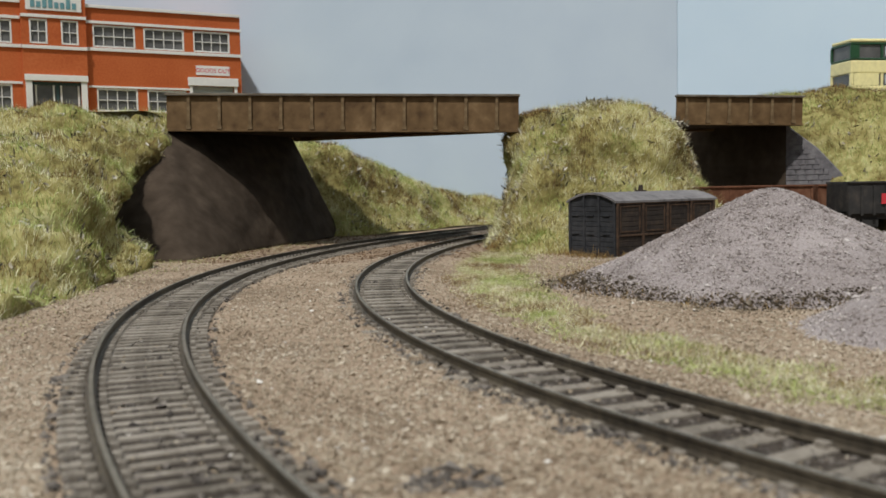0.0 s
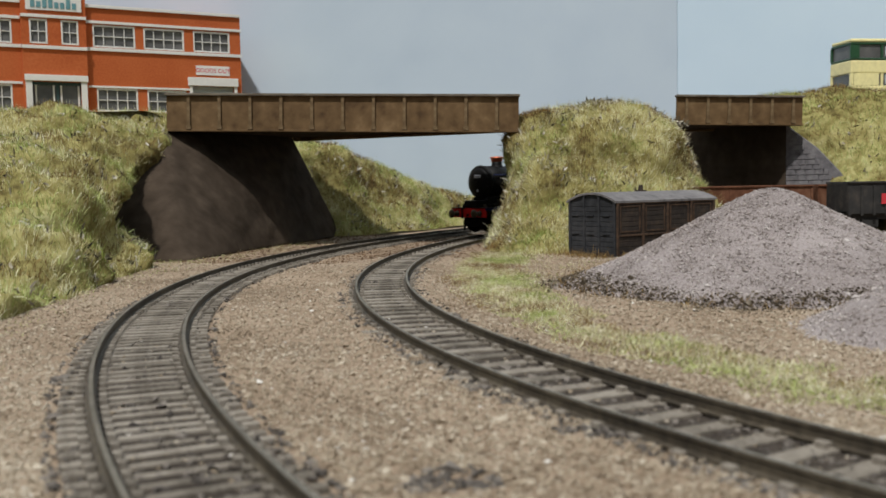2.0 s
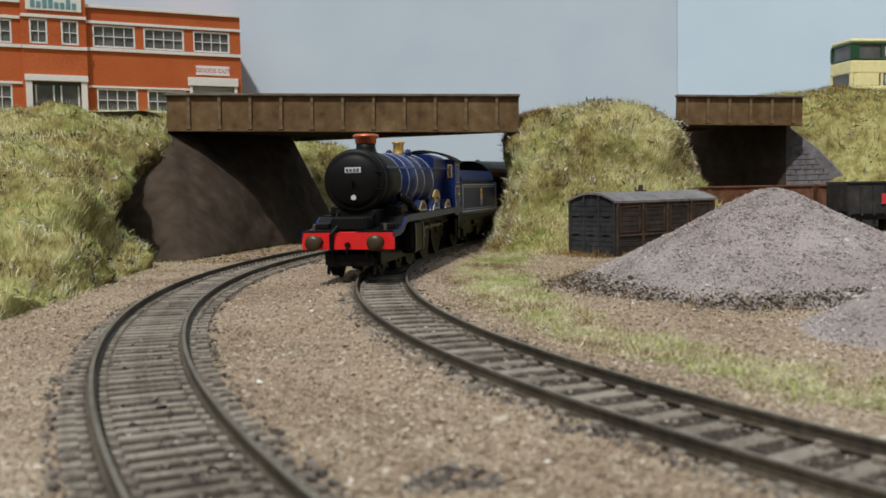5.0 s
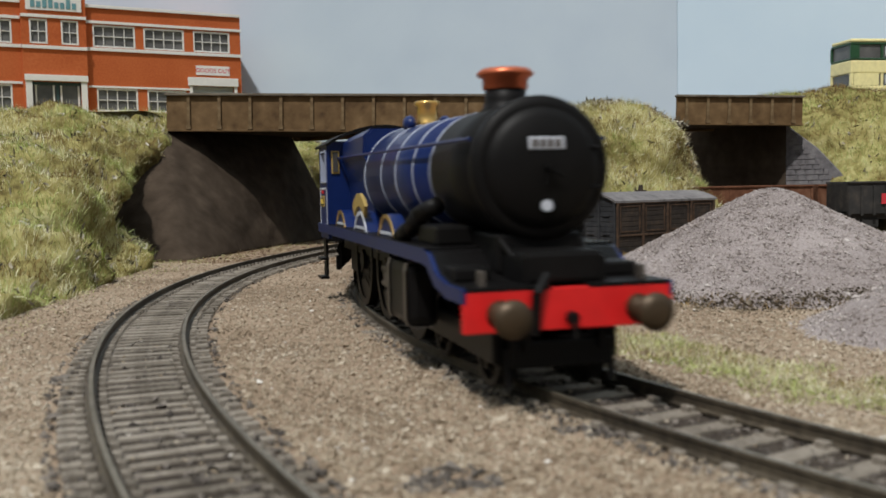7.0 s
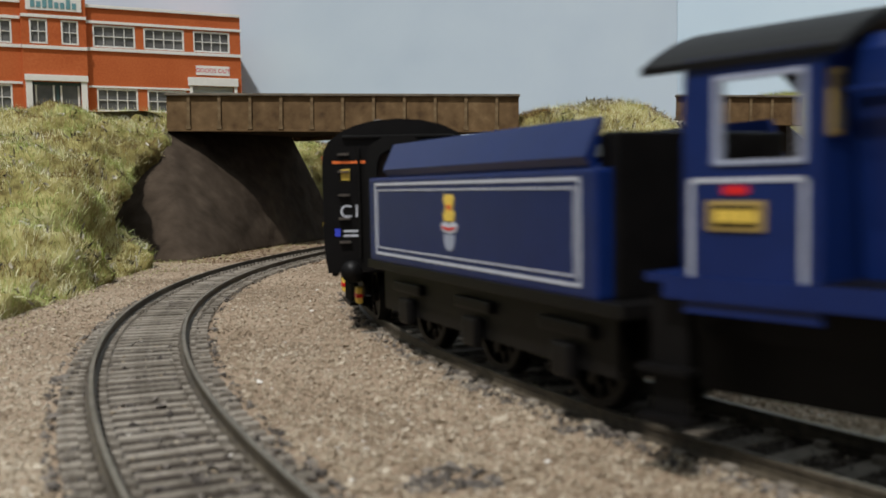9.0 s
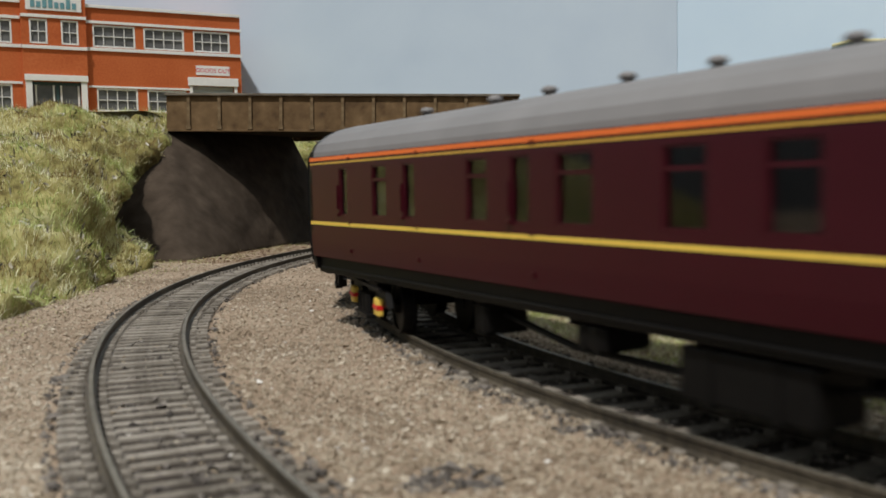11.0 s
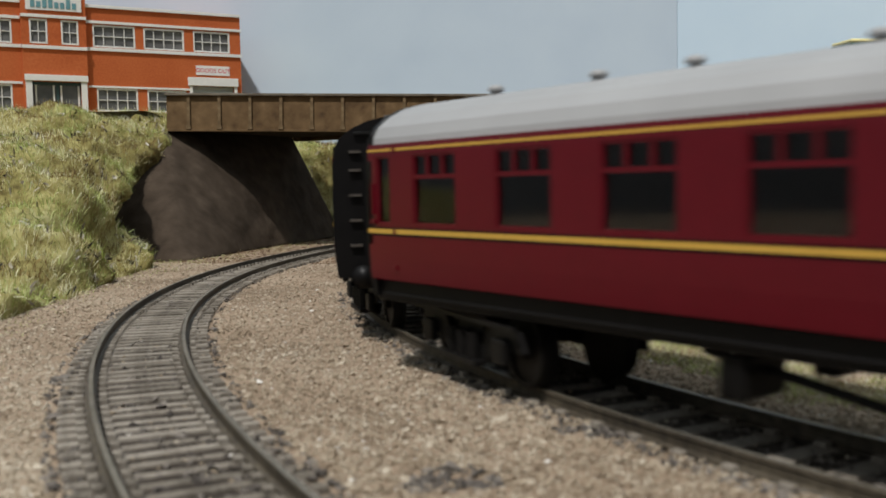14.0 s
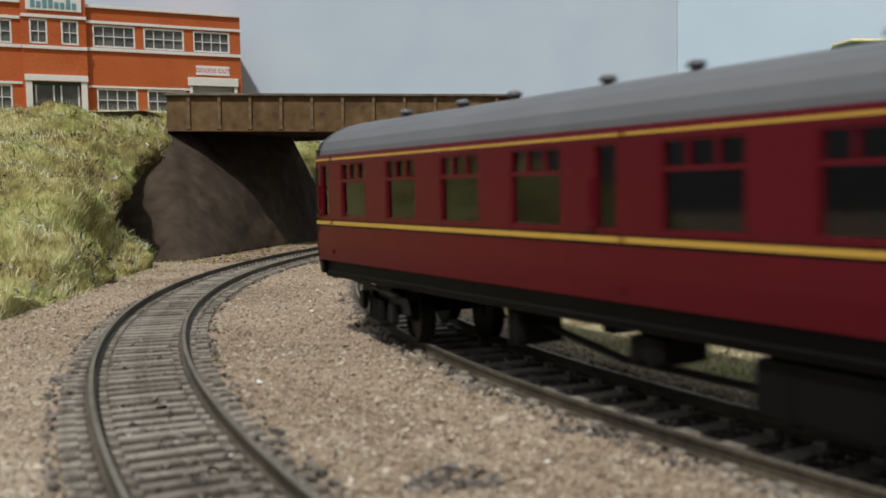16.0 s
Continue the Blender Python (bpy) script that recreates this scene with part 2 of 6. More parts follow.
def scatter(name, places, size, material, label, category, rng, flat=0.75, spread=0.45, kind="stuff"):
    """Many small irregular stones as one mesh."""
    P = np.asarray(places, dtype=float)
    n = len(P)
    base = np.array([(1, 0, 0), (-1, 0, 0), (0, 1, 0), (0, -1, 0), (0, 0, 1), (0, 0, -1)], dtype=float)
    r = size * 0.5 * np.exp(rng.normal(0, spread, (n, 1, 1)))
    jit = base[None] * rng.uniform(0.6, 1.25, (n, 6, 1)) + rng.normal(0, 0.22, (n, 6, 3))
    a = rng.uniform(0, 2 * math.pi, n)
    b = rng.uniform(-0.9, 0.9, n)
    ca, sa, cb, sb = np.cos(a), np.sin(a), np.cos(b), np.sin(b)
    rot = np.zeros((n, 3, 3))
    rot[:, 0, 0], rot[:, 0, 1], rot[:, 0, 2] = ca * cb, -sa, ca * sb
    rot[:, 1, 0], rot[:, 1, 1], rot[:, 1, 2] = sa * cb, ca, sa * sb
    rot[:, 2, 0], rot[:, 2, 2] = -sb, cb
    v = np.einsum("nij,nkj->nki", rot, jit) * r
    v[:, :, 2] *= flat
    v += P[:, None, :]
    f = np.array([(0, 2, 4), (2, 1, 4), (1, 3, 4), (3, 0, 4), (2, 0, 5), (1, 2, 5), (3, 1, 5), (0, 3, 5)])
    faces = (np.arange(n)[:, None, None] * 6 + f[None]).reshape(-1, 3)
    return tagged(new(name, mesh_of(name, v.reshape(-1, 3), faces, material)), label, category, kind=kind)


def blades(name, places, normals, height, width, material, label, category, rng, lean=0.6, kind="stuff", up=0.7):
    """Thin bent fibres, three triangles each, as one mesh."""
    P, N = np.asarray(places, dtype=float), np.asarray(normals, dtype=float)
    n = len(P)
    d = N * (1 - up) + np.array((0, 0, up)) + rng.normal(0, lean, (n, 3)) * 0.6
    d /= np.linalg.norm(d, axis=1, keepdims=True)
    h = height * rng.uniform(0.45, 1.3, (n, 1))
    side = np.cross(d, rng.normal(0, 1, (n, 3)))
    side /= np.maximum(np.linalg.norm(side, axis=1, keepdims=True), 1e-6)
    w = width * rng.uniform(0.6, 1.3, (n, 1)) / 2
    bend = rng.normal(0, 0.28, (n, 3)) * h
    mid = P + d * h * 0.55 + bend * 0.3
    tip = P + d * h + bend
    root = P - d * 0.6
    v = np.stack([root - side * w, root + side * w, mid + side * w * 0.8, mid - side * w * 0.8, tip], 1)
    o = np.arange(n)[:, None] * 5
    faces = np.concatenate([o + np.array((0, 1, 2)), o + np.array((0, 2, 3)), o + np.array((3, 2, 4))])
    return tagged(new(name, mesh_of(name, v.reshape(-1, 3), faces, material)), label, category, kind=kind)


# ---- ground, backdrop ----
def ground_z(x, y):
    z = 1.3 + 0.5 * wobble((x, y, 0), 38, 1.0) + 0.25 * wobble((x, y, 0), 11, 4.0)
    if -70 < x < 140 and 20 < y < 660:
        d = float(np.hypot(MAIN.x[500:2400:4] - x, MAIN.y[500:2400:4] - y).min())
        w = min(1.0, max(0.0, (d - 9.6) / 1.2)) * min(1.0, max(0.0, (26 - d) / 10))
        z += w * 1.0
        if d < 9.6:
            z -= 0.6
    if -190 < x < 60 and 60 < y < 700:
        d = float(np.hypot(LOOP.x[200::4] - x, LOOP.y[200::4] - y).min())
        if d < 13:
            z -= 0.7 * min(1.0, (13 - d) / 2)
    return z


def build_ground():
    xs = np.concatenate([np.arange(-900, -220, 40), np.arange(-220, -60, 5), np.arange(-60, 100, 2.5), np.arange(100, 300, 5), np.arange(300, 1501, 40)])
    ys = np.concatenate([np.arange(-500, 40, 30), np.arange(40, 420, 2.5), np.arange(420, 700, 5), np.arange(700, 1201, 25)])
    g = np.array([[(x, y, ground_z(x, y)) for x in xs] for y in ys])
    grid_thing("ground", g, M_SOIL, "sandy brown ground cover of the model railway board", "ground")


def slab(name, x0, x1, y0, y1, z0, z1, material, label, category):
    bm = bmesh.new()
    box(bm, x0, x1, y0, y1, z0, z1, 1.0)
    return tagged(part(name, bm, material), label, category, kind="structure")


build_ground()
slab("backdrop_wall", -900, 237, 936, 948, -4, 620, M_BACK, "pale grey-blue painted backdrop board with brush streaks", "backdrop")
slab("backdrop_side", 237.02, 1500, 936.6, 948, -4, 620, M_BACK2, "lighter sky-blue painted backdrop board", "backdrop")

build_track("loop_track", LOOP, -600, 330, 4.75, 1.95, "weathered curved model railway track on brown ballast")
build_track("main_track", MAIN, -800, 420, 8.1, 3.6, "weathered curved model railway track carrying the train", 30.0)

# ---- bridges ----

def girder(parent, p0, p1, z0, z1, n, thick=2.6, first=0.5, lift=0.0, dip=0.0):
    """A plate girder from p0 to p1 with flanges and n upright ribs, facing the viewer."""
    d = Vector((p1[0] - p0[0], p1[1] - p0[1], 0))
    L = d.length
    m = at(p0[0], p0[1], lift, 0, 0, math.degrees(math.atan2(d.y, d.x))) @ at(0, 0, 0, 0, dip, 0)
    bm = bmesh.new()
    box(bm, 0, L, 0, thick, z0 + 1, z1 - 1.4)
    part("web_plate", bm, M_GIRDER, parent, at=m)
    bm = bmesh.new()
    box(bm, -0.6, L + 0.6, -2.2, thick + 1.2, z1 - 1.4, z1, 0.25)
    part("top_flange", bm, M_GIRDERCAP, parent, "greyed top flange", at=m)
    bm = bmesh.new()
    box(bm, 0, L, -1.4, thick + 1, z0, z0 + 1.4, 0.25)
    part("bottom_flange", bm, M_GIRDER, parent, at=m)
    bm = bmesh.new()
    extrude(bm, [(-0.9, 1.4), (0.9, 1.4), (0.9, z1 - z0 - 1.4), (-0.9, z1 - z0 - 1.4)], -1.3, 0.1)
    box(bm, -1.5, 1.5, -1.9, 0.1, 1.4, 3.4, 0.2)
    rib = part("rib", bm, M_RIB, parent, "rust-brown upright rib, highlight put into its lighter colour")
    for i in range(n):
        x = L * (i + first) / (n - 1 + 2 * first)
        ob = rib if i == 0 else new("rib", rib.data)
        ob.parent = parent
        ob.matrix_basis = m @ at(x, 0, z0)
    return m


def build_bridges():
    b = thing("girder_bridge", "rust-brown plate girder road bridge over the two curved tracks", "bridge", group="girder bridges")
    girder(b, (-165.7, 561.6), (45.2, 561.6), 70.4, 93.1, 11, first=0.72, lift=2.6, dip=1.26)
    girder(b, (45.4, 610), (-105.7, 674), 71.2, 92.9, 9)
    bm = bmesh.new()
    vs = [bm.verts.new((x, y, z)) for z in (73.8, 76.8) for x, y in ((-165, 564.3), (44.5, 564.3), (44.5, 607), (-105, 670.5), (-165, 640))]
    bm.faces.new(vs[:5])
    bm.faces.new(vs[5:])
    for i in range(5):
        bm.faces.new((vs[i], vs[(i + 1) % 5], vs[5 + (i + 1) % 5], vs[5 + i]))
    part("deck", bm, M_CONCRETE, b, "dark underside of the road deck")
    c = thing("girder_bridge", "shorter rust-brown plate girder bridge over the siding", "bridge", group="girder bridges")
    girder(c, (155.2, 624), (239, 624), 73.4, 93.3, 6, first=0.45, lift=1.5, dip=1.5)
    bm = bmesh.new()
    vs = [bm.verts.new((x, y, z)) for z in (75.4, 79) for x, y in ((155.8, 626.8), (238.6, 626.8), (238.6, 690), (178, 690))]
    for f in ((0, 1, 2, 3), (4, 5, 6, 7), (0, 1, 5, 4), (1, 2, 6, 5), (2, 3, 7, 6), (3, 0, 4, 7)):
        bm.faces.new([vs[k] for k in f])
    part("deck", bm, M_CONCRETE, c, "dark underside of the road deck")
    girder(c, (239, 694), (178, 694), 73.9, 92.0, 5)


def build_abutments():
    bottom = [(-178, 497, 1), (-131, 478, 1), (-109, 569, 1), (-78, 681, 2)]
    top = [(-180, 512, 28), (-165, 560.5, 73), (-107, 667, 75.5), (-75, 688, 3)]
    lo, hi = catmull(bottom, 70), []
    for t in np.linspace(0, 3, 70):
        i = min(int(t), 2)
        u = t - i
        hi.append(np.array(top[i]) * (1 - u) + np.array(top[i + 1]) * u)
    hi = np.array(hi)
    g = np.array([lo * (1 - v) + hi * v for v in np.linspace(0, 1, 40)])
    for i in range(40):
        for j in range(70):
            p = g[i, j]
            g[i, j] = p + np.array((0.8, -0.6, 0)) * (1.1 * wobble(p, 14, 7.0) + 0.5 * wobble(p, 4, 2.0)) * min(1, (39 - i) / 3)
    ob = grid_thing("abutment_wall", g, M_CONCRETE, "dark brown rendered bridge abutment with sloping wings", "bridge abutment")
    sol = ob.modifiers.new("thickness", "SOLIDIFY")
    sol.thickness, sol.offset = 0.004, -1
    # the abutment and stone wing wall of the second bridge
    bm = bmesh.new()
    L = math.hypot(236 - 178, 640 - 725)
    extrude(bm, [(0, -2), (L, -2), (L, 75.3), (0, 75.3)], 0, 5)
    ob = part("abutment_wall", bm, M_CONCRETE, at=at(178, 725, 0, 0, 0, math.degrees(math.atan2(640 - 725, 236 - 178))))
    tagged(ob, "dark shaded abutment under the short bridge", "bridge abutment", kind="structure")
    wing = thing("wing_wall", "grey coursed stone wing wall beside the short bridge", "wing wall", at(236, 640, 0, 0, 0, -38), kind="structure")
    bm = bmesh.new()
    extrude(bm, [(0, -2), (52, -2), (52, 16), (40, 36), (20, 58), (0, 74)], 0.6, 4)
    part("core", bm, M_STONEWALL, wing)
    rng = random.Random(8)
    z = 0.0
    while z < 72:
        h = rng.uniform(2.6, 3.8)
        x, top = 0.0, 52 - 52 * max(0, (z - 12) / 62.0)
        while x < top - 2:
            w = min(rng.uniform(4, 9), top - x)
            bm = bmesh.new()
            box(bm, x + 0.25, x + w - 0.25, rng.uniform(-0.5, 0.1), 0.7, z + 0.25, z + h - 0.2, 0.2)
            part("stone", bm, M_STONEWALL, wing)
            x += w
        z += h


build_bridges()
build_abutments()


# ---- banks ----
def build_banks():
    out = {}
    base = [(-357, 151, 0), (-152, 224, 0), (-127, 289, 0), (-136, 385, 0), (-143, 452, 1), (-202, 517, 6)]
    low = [(-312, 208, 17), (-192, 277, 6), (-147, 312, 14), (-149, 400, 21), (-163, 457, 24), (-186, 524, 30)]
    mid = [(-375, 343, 55), (-241, 384, 47), (-200, 447, 52), (-173, 499, 54), (-165, 532, 56), (-167, 557, 58)]
    crest = [(-464, 540, 91), (-312, 582, 88), (-258, 603, 89), (-213, 603, 89), (-182, 587, 87), (-165, 573, 78)]
    back = [(-553, 915, 109), (-356, 915, 107), (-285, 925, 106), (-222, 925, 106), (-168, 925, 105), (-115, 925, 88)]
    out["left"] = loft([base, low, mid, crest], 80, 60, 0, ((48, 11), (19, 8), (8, 3.0)), seed=3.3)
    grid_thing("grass_bank", out["left"], M_TURF, "steep bank of dry yellow-green static grass", "embankment")
    out["plateau"] = loft([crest, [tuple(0.5 * np.add(a, b)) for a, b in zip(crest, back)], back], 50, 20, 0, ((40, 2),), seed=8.0)
    grid_thing("plateau", out["plateau"], M_TURF, "level grassy ground in front of the factory", "ground")
    fb = [(-80, 678, 2), (-55, 694, 2), (-33, 717, 3), (-8, 764, 2), (13, 800, 3), (43, 837, 2), (98, 889, 1)]
    fm = [(-106, 690, 40), (-69, 709, 34), (-48, 738, 28), (-21, 785, 22), (2, 821, 16), (32, 858, 12), (98, 910, 9)]
    fc = [(-122, 697, 73), (-86, 721, 69), (-61, 759, 58), (-38, 795, 47), (-15, 832, 38), (11, 868, 30), (62, 915, 20)]
    fk = [(-133, 748, 73), (-115, 790, 73), (-88, 832, 54), (-62, 884, 39), (-35, 920, 32), (-5, 930, 26), (54, 931, 15)]
    out["far"] = loft([fb, fm, fc, fk], 70, 36, 0, ((30, 5), (10, 3.0)), seed=5.0)
    grid_thing("grass_bank", out["far"], M_TURF, "far bank of olive and straw grass behind the loop track", "embankment")
    ring0 = [(67, 676, -1), (39, 609, 1), (30, 583, 1), (24, 540, 1), (28, 494, 1), (54, 472, 1), (80, 487, 1), (130, 507, 1), (170, 537, 1), (180, 587, 1), (169, 686, -2), (107, 696, -1), (67, 676, -1)]
    ring1 = [(73, 665, 25), (53, 624, 26), (42, 594, 25), (37, 551, 23), (46, 520, 22), (67, 520, 25), (94, 530, 26), (134, 551, 29), (164, 582, 32), (172, 624, 32), (156, 665, 32), (107, 676, 32), (73, 665, 25)]
    ring2 = [(75, 655, 61), (61, 624, 63), (47, 594, 69), (45, 574, 68), (56, 551, 59), (75, 551, 60), (103, 557, 62), (133, 569, 63), (150, 592, 66), (156, 624, 70), (148, 650, 70), (108, 660, 70), (75, 655, 61)]
    ring3 = [(81, 644, 81), (68, 624, 82), (56, 603, 83), (52, 587, 80), (63, 578, 82), (81, 578, 84), (104, 580, 85), (127, 584, 83), (138, 601, 81), (142, 624, 81), (135, 639, 81), (108, 644, 82), (81, 644, 81)]
    ring4 = [(110 + 0.1 * (x - 110), 590 + 0.1 * (y - 590), 86) for x, y, z in ring3]
    out["mound"] = loft([ring0, ring1, ring2, ring3, ring4], 110, 50, 0, ((26, 6.5), (9, 3.5)), closed=True, seed=6.5)
    grid_thing("grass_mound", out["mound"], M_TURF, "steep mound of straw-coloured grass between two bridges", "embankment")
    rb = [(262, 600, 0), (275, 528, 0), (391, 474, 0)]
    r1 = [(250, 642, 45), (295, 603, 42), (429, 561, 41)]
    r2 = [(240, 668, 86), (287, 665, 93), (430, 644, 96)]
    r3 = [(239, 728, 90), (287, 728, 100), (430, 728, 100)]
    r4 = [(239, 811, 89), (287, 811, 99), (430, 811, 100)]
    out["right"] = loft([rb, r1, r2, r3, r4], 50, 40, 0, ((30, 7), (10, 3.5)), seed=9.1)
    grid_thing("grass_bank", out["right"], M_TURF, "tall green bank below the bus", "embankment")
    return out


BANKS = build_banks()


# ---- the train (local x runs forward, y to the left, z up from the rail tops; mm) ----
M_BLUE = paint("express_blue_paint", (0.0042, 0.015, 0.084), 0.32, vary=0.12, spec=0.32)
M_BLACK = paint("satin_black_paint", (0.0048, 0.0044, 0.0044), 0.42, vary=0.25, spec=0.14)
M_SOOT = paint("sooty_black", (0.0048, 0.0043, 0.0041), 0.5, vary=0.3, fine=5, spec=0.14)
M_RED = paint("buffer_beam_red", (0.58, 0.012, 0.012), 0.4)
M_MAROON = paint("maroon_coach_paint", (0.088, 0.003, 0.0078), 0.32, vary=0.08, spec=0.3)
M_MAROON2 = paint("dull_crimson_coach_paint", (0.038, 0.0021, 0.0062), 0.35, vary=0.08, spec=0.3)
M_COPPER = paint("copper_cap", (0.5, 0.13, 0.06), 0.38, 0.7)
M_BRASS = paint("polished_brass", (0.75, 0.48, 0.16), 0.28, 0.9)
M_STEEL = paint("worn_steel", (0.1, 0.086, 0.074), 0.45, 0.5)
M_WHITE = paint("white_lining", (0.48, 0.5, 0.55), 0.5, vary=0.05)
M_BAND = paint("pale_blue_grey_band", (0.3, 0.33, 0.42), 0.45, vary=0.08)
M_YELLOW = paint("yellow_lining", (0.72, 0.5, 0.08), 0.5, vary=0.05)
M_WAIST = paint("ochre_lining", (0.5, 0.3, 0.05), 0.5, vary=0.08)
M_GOLD = paint("dull_gold_lining", (0.34, 0.235, 0.065), 0.5, vary=0.08)
M_ORANGE = paint("orange_line", (0.75, 0.16, 0.03), 0.5, vary=0.05)
M_ROOF1 = paint("grey_roof", (0.17, 0.16, 0.155), 0.55, vary=0.1, fine=8)
M_ROOF2 = paint("pale_grey_roof", (0.29, 0.29, 0.29), 0.5, vary=0.06, fine=8)
M_ROOF3 = paint("dark_grey_roof", (0.1, 0.1, 0.105), 0.5, vary=0.1, fine=8)
M_UNDER = paint("dirty_black_underframe", (0.005, 0.0045, 0.0042), 0.5, vary=0.3, fine=2, spec=0.16)
M_DOORBROWN = paint("brown_corridor_door", (0.05, 0.024, 0.012), 0.5)
M_WHITEGLASS = paint("frosted_white_glass", (0.6, 0.62, 0.64), 0.35, vary=0.04)
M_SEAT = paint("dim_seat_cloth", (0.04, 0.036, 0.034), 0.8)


def glass(name, tint, rough=0.05):
    m = bpy.data.materials.new(name)
    m.use_nodes = True
    b = m.node_tree.nodes["Principled BSDF"]
    b.inputs["Base Color"].default_value = (*tint, 1)
    b.inputs["Roughness"].default_value, b.inputs["IOR"].default_value = rough, 1.45
    b.inputs["Transmission Weight"].default_value = 1.0
    return m


M_GLASS = glass("clear_plastic_glazing", (0.5, 0.52, 0.52))


def strip(bm, pts, y, w, out=0.12):
    """A thin raised line through (x, z) points on a side at y."""
    s = 1 if y > 0 else -1
    for (x0, z0), (x1, z1) in zip(pts, pts[1:]):
        d = Vector((x1 - x0, 0, z1 - z0))
        m = Matrix.Translation((x0, y, z0)) @ Matrix.Rotation(-math.atan2(d.z, d.x), 4, "Y")
        box(bm, -w / 2, d.length + w / 2, min(0, s * out), max(0, s * out), -w / 2, w / 2, 0, m)
    return bm


def wheel(parent, x, y, r, name="wheel", spokes=0, thick=2.4):
    """A wheel with tread, flange and spokes, its axle along y."""
    bm = bmesh.new()
    s = -1 if y > 0 else 1
    turn = Matrix.Rotation(math.pi / 2, 4, "X")
    lathe(bm, [(r * 0.84, -thick / 2), (r, -thick / 2), (r, thick / 2), (r * 0.84, thick / 2), (r * 0.84, -thick / 2)], turn, 32)
    lathe(bm, [(r * 0.9, s * -thick / 2), (r + 0.7, s * -thick / 2), (r + 0.6, s * (-thick / 2 - 0.5)), (r * 0.9, s * (-thick / 2 - 0.5))], turn, 32)
    if spokes:
        star = []
        for i in range(spokes):
            a, w = 2 * math.pi * i / spokes, 0.42 / (r * 0.88)
            star += [(math.sin(a - w) * r * 0.88, math.cos(a - w) * r * 0.88), (math.sin(a + w) * r * 0.88, math.cos(a + w) * r * 0.88)]
            q = a + math.pi / spokes
            star.append((math.sin(q) * r * 0.27, math.cos(q) * r * 0.27))
        extrude(bm, star, -0.5, 0.5)
        tube(bm, (0, -thick * 0.7, 0), (0, thick * 0.7, 0), r * 0.22, seg=12)
        tube(bm, (0, -thick * 0.7, -r * 0.45), (0, thick * 0.7, -r * 0.45), r * 0.13, seg=10)
        a = 0.55
        extrude(bm, [(-r * 0.6, r * 0.55), (0, r * 0.42), (r * 0.6, r * 0.55), (r * 0.35, r * 0.8), (0, r * 0.86), (-r * 0.35, r * 0.8)], -0.7, 0.7)
    else:
        tube(bm, (0, -thick * 0.3, 0), (0, thick * 0.3, 0), r * 0.85, seg=24)
        tube(bm, (0, -thick * 0.8, 0), (0, thick * 0.8, 0), r * 0.25, seg=10)
    return part(name, bm, M_UNDER if not spokes else M_BLACK, parent, at=at(x, y, r))


def loco_boiler_section(bm, x0, x1, r0, r1, zc, seg=40):
    turn = Matrix.Translation((0, 0, zc)) @ Matrix.Rotation(math.pi / 2, 4, "Y")
    lathe(bm, [(r0, x0), (r1, x1)], turn, seg)
    return bm


def text_mesh(name, body, size, material, parent, m, label="", depth=0.15):
    cu = bpy.data.curves.new(name, "FONT")
    cu.body, cu.size, cu.extrude, cu.align_x, cu.align_y = body, size * MM, depth * MM, "CENTER", "CENTER"
    tmp = bpy.data.objects.new(name, cu)
    scene.collection.objects.link(tmp)
    me = bpy.data.meshes.new_from_object(tmp.evaluated_get(bpy.context.evaluated_depsgraph_get()))
    bpy.data.objects.remove(tmp)
    me.materials.clear()
    me.materials.append(material)
    ob = new(name, me)
    ob.matrix_basis = m
    if parent is not None:
        ob.parent = parent
    return tagged(ob, label)


LOCO_U = 74.0          # the leading driving axle, behind the buffer beam


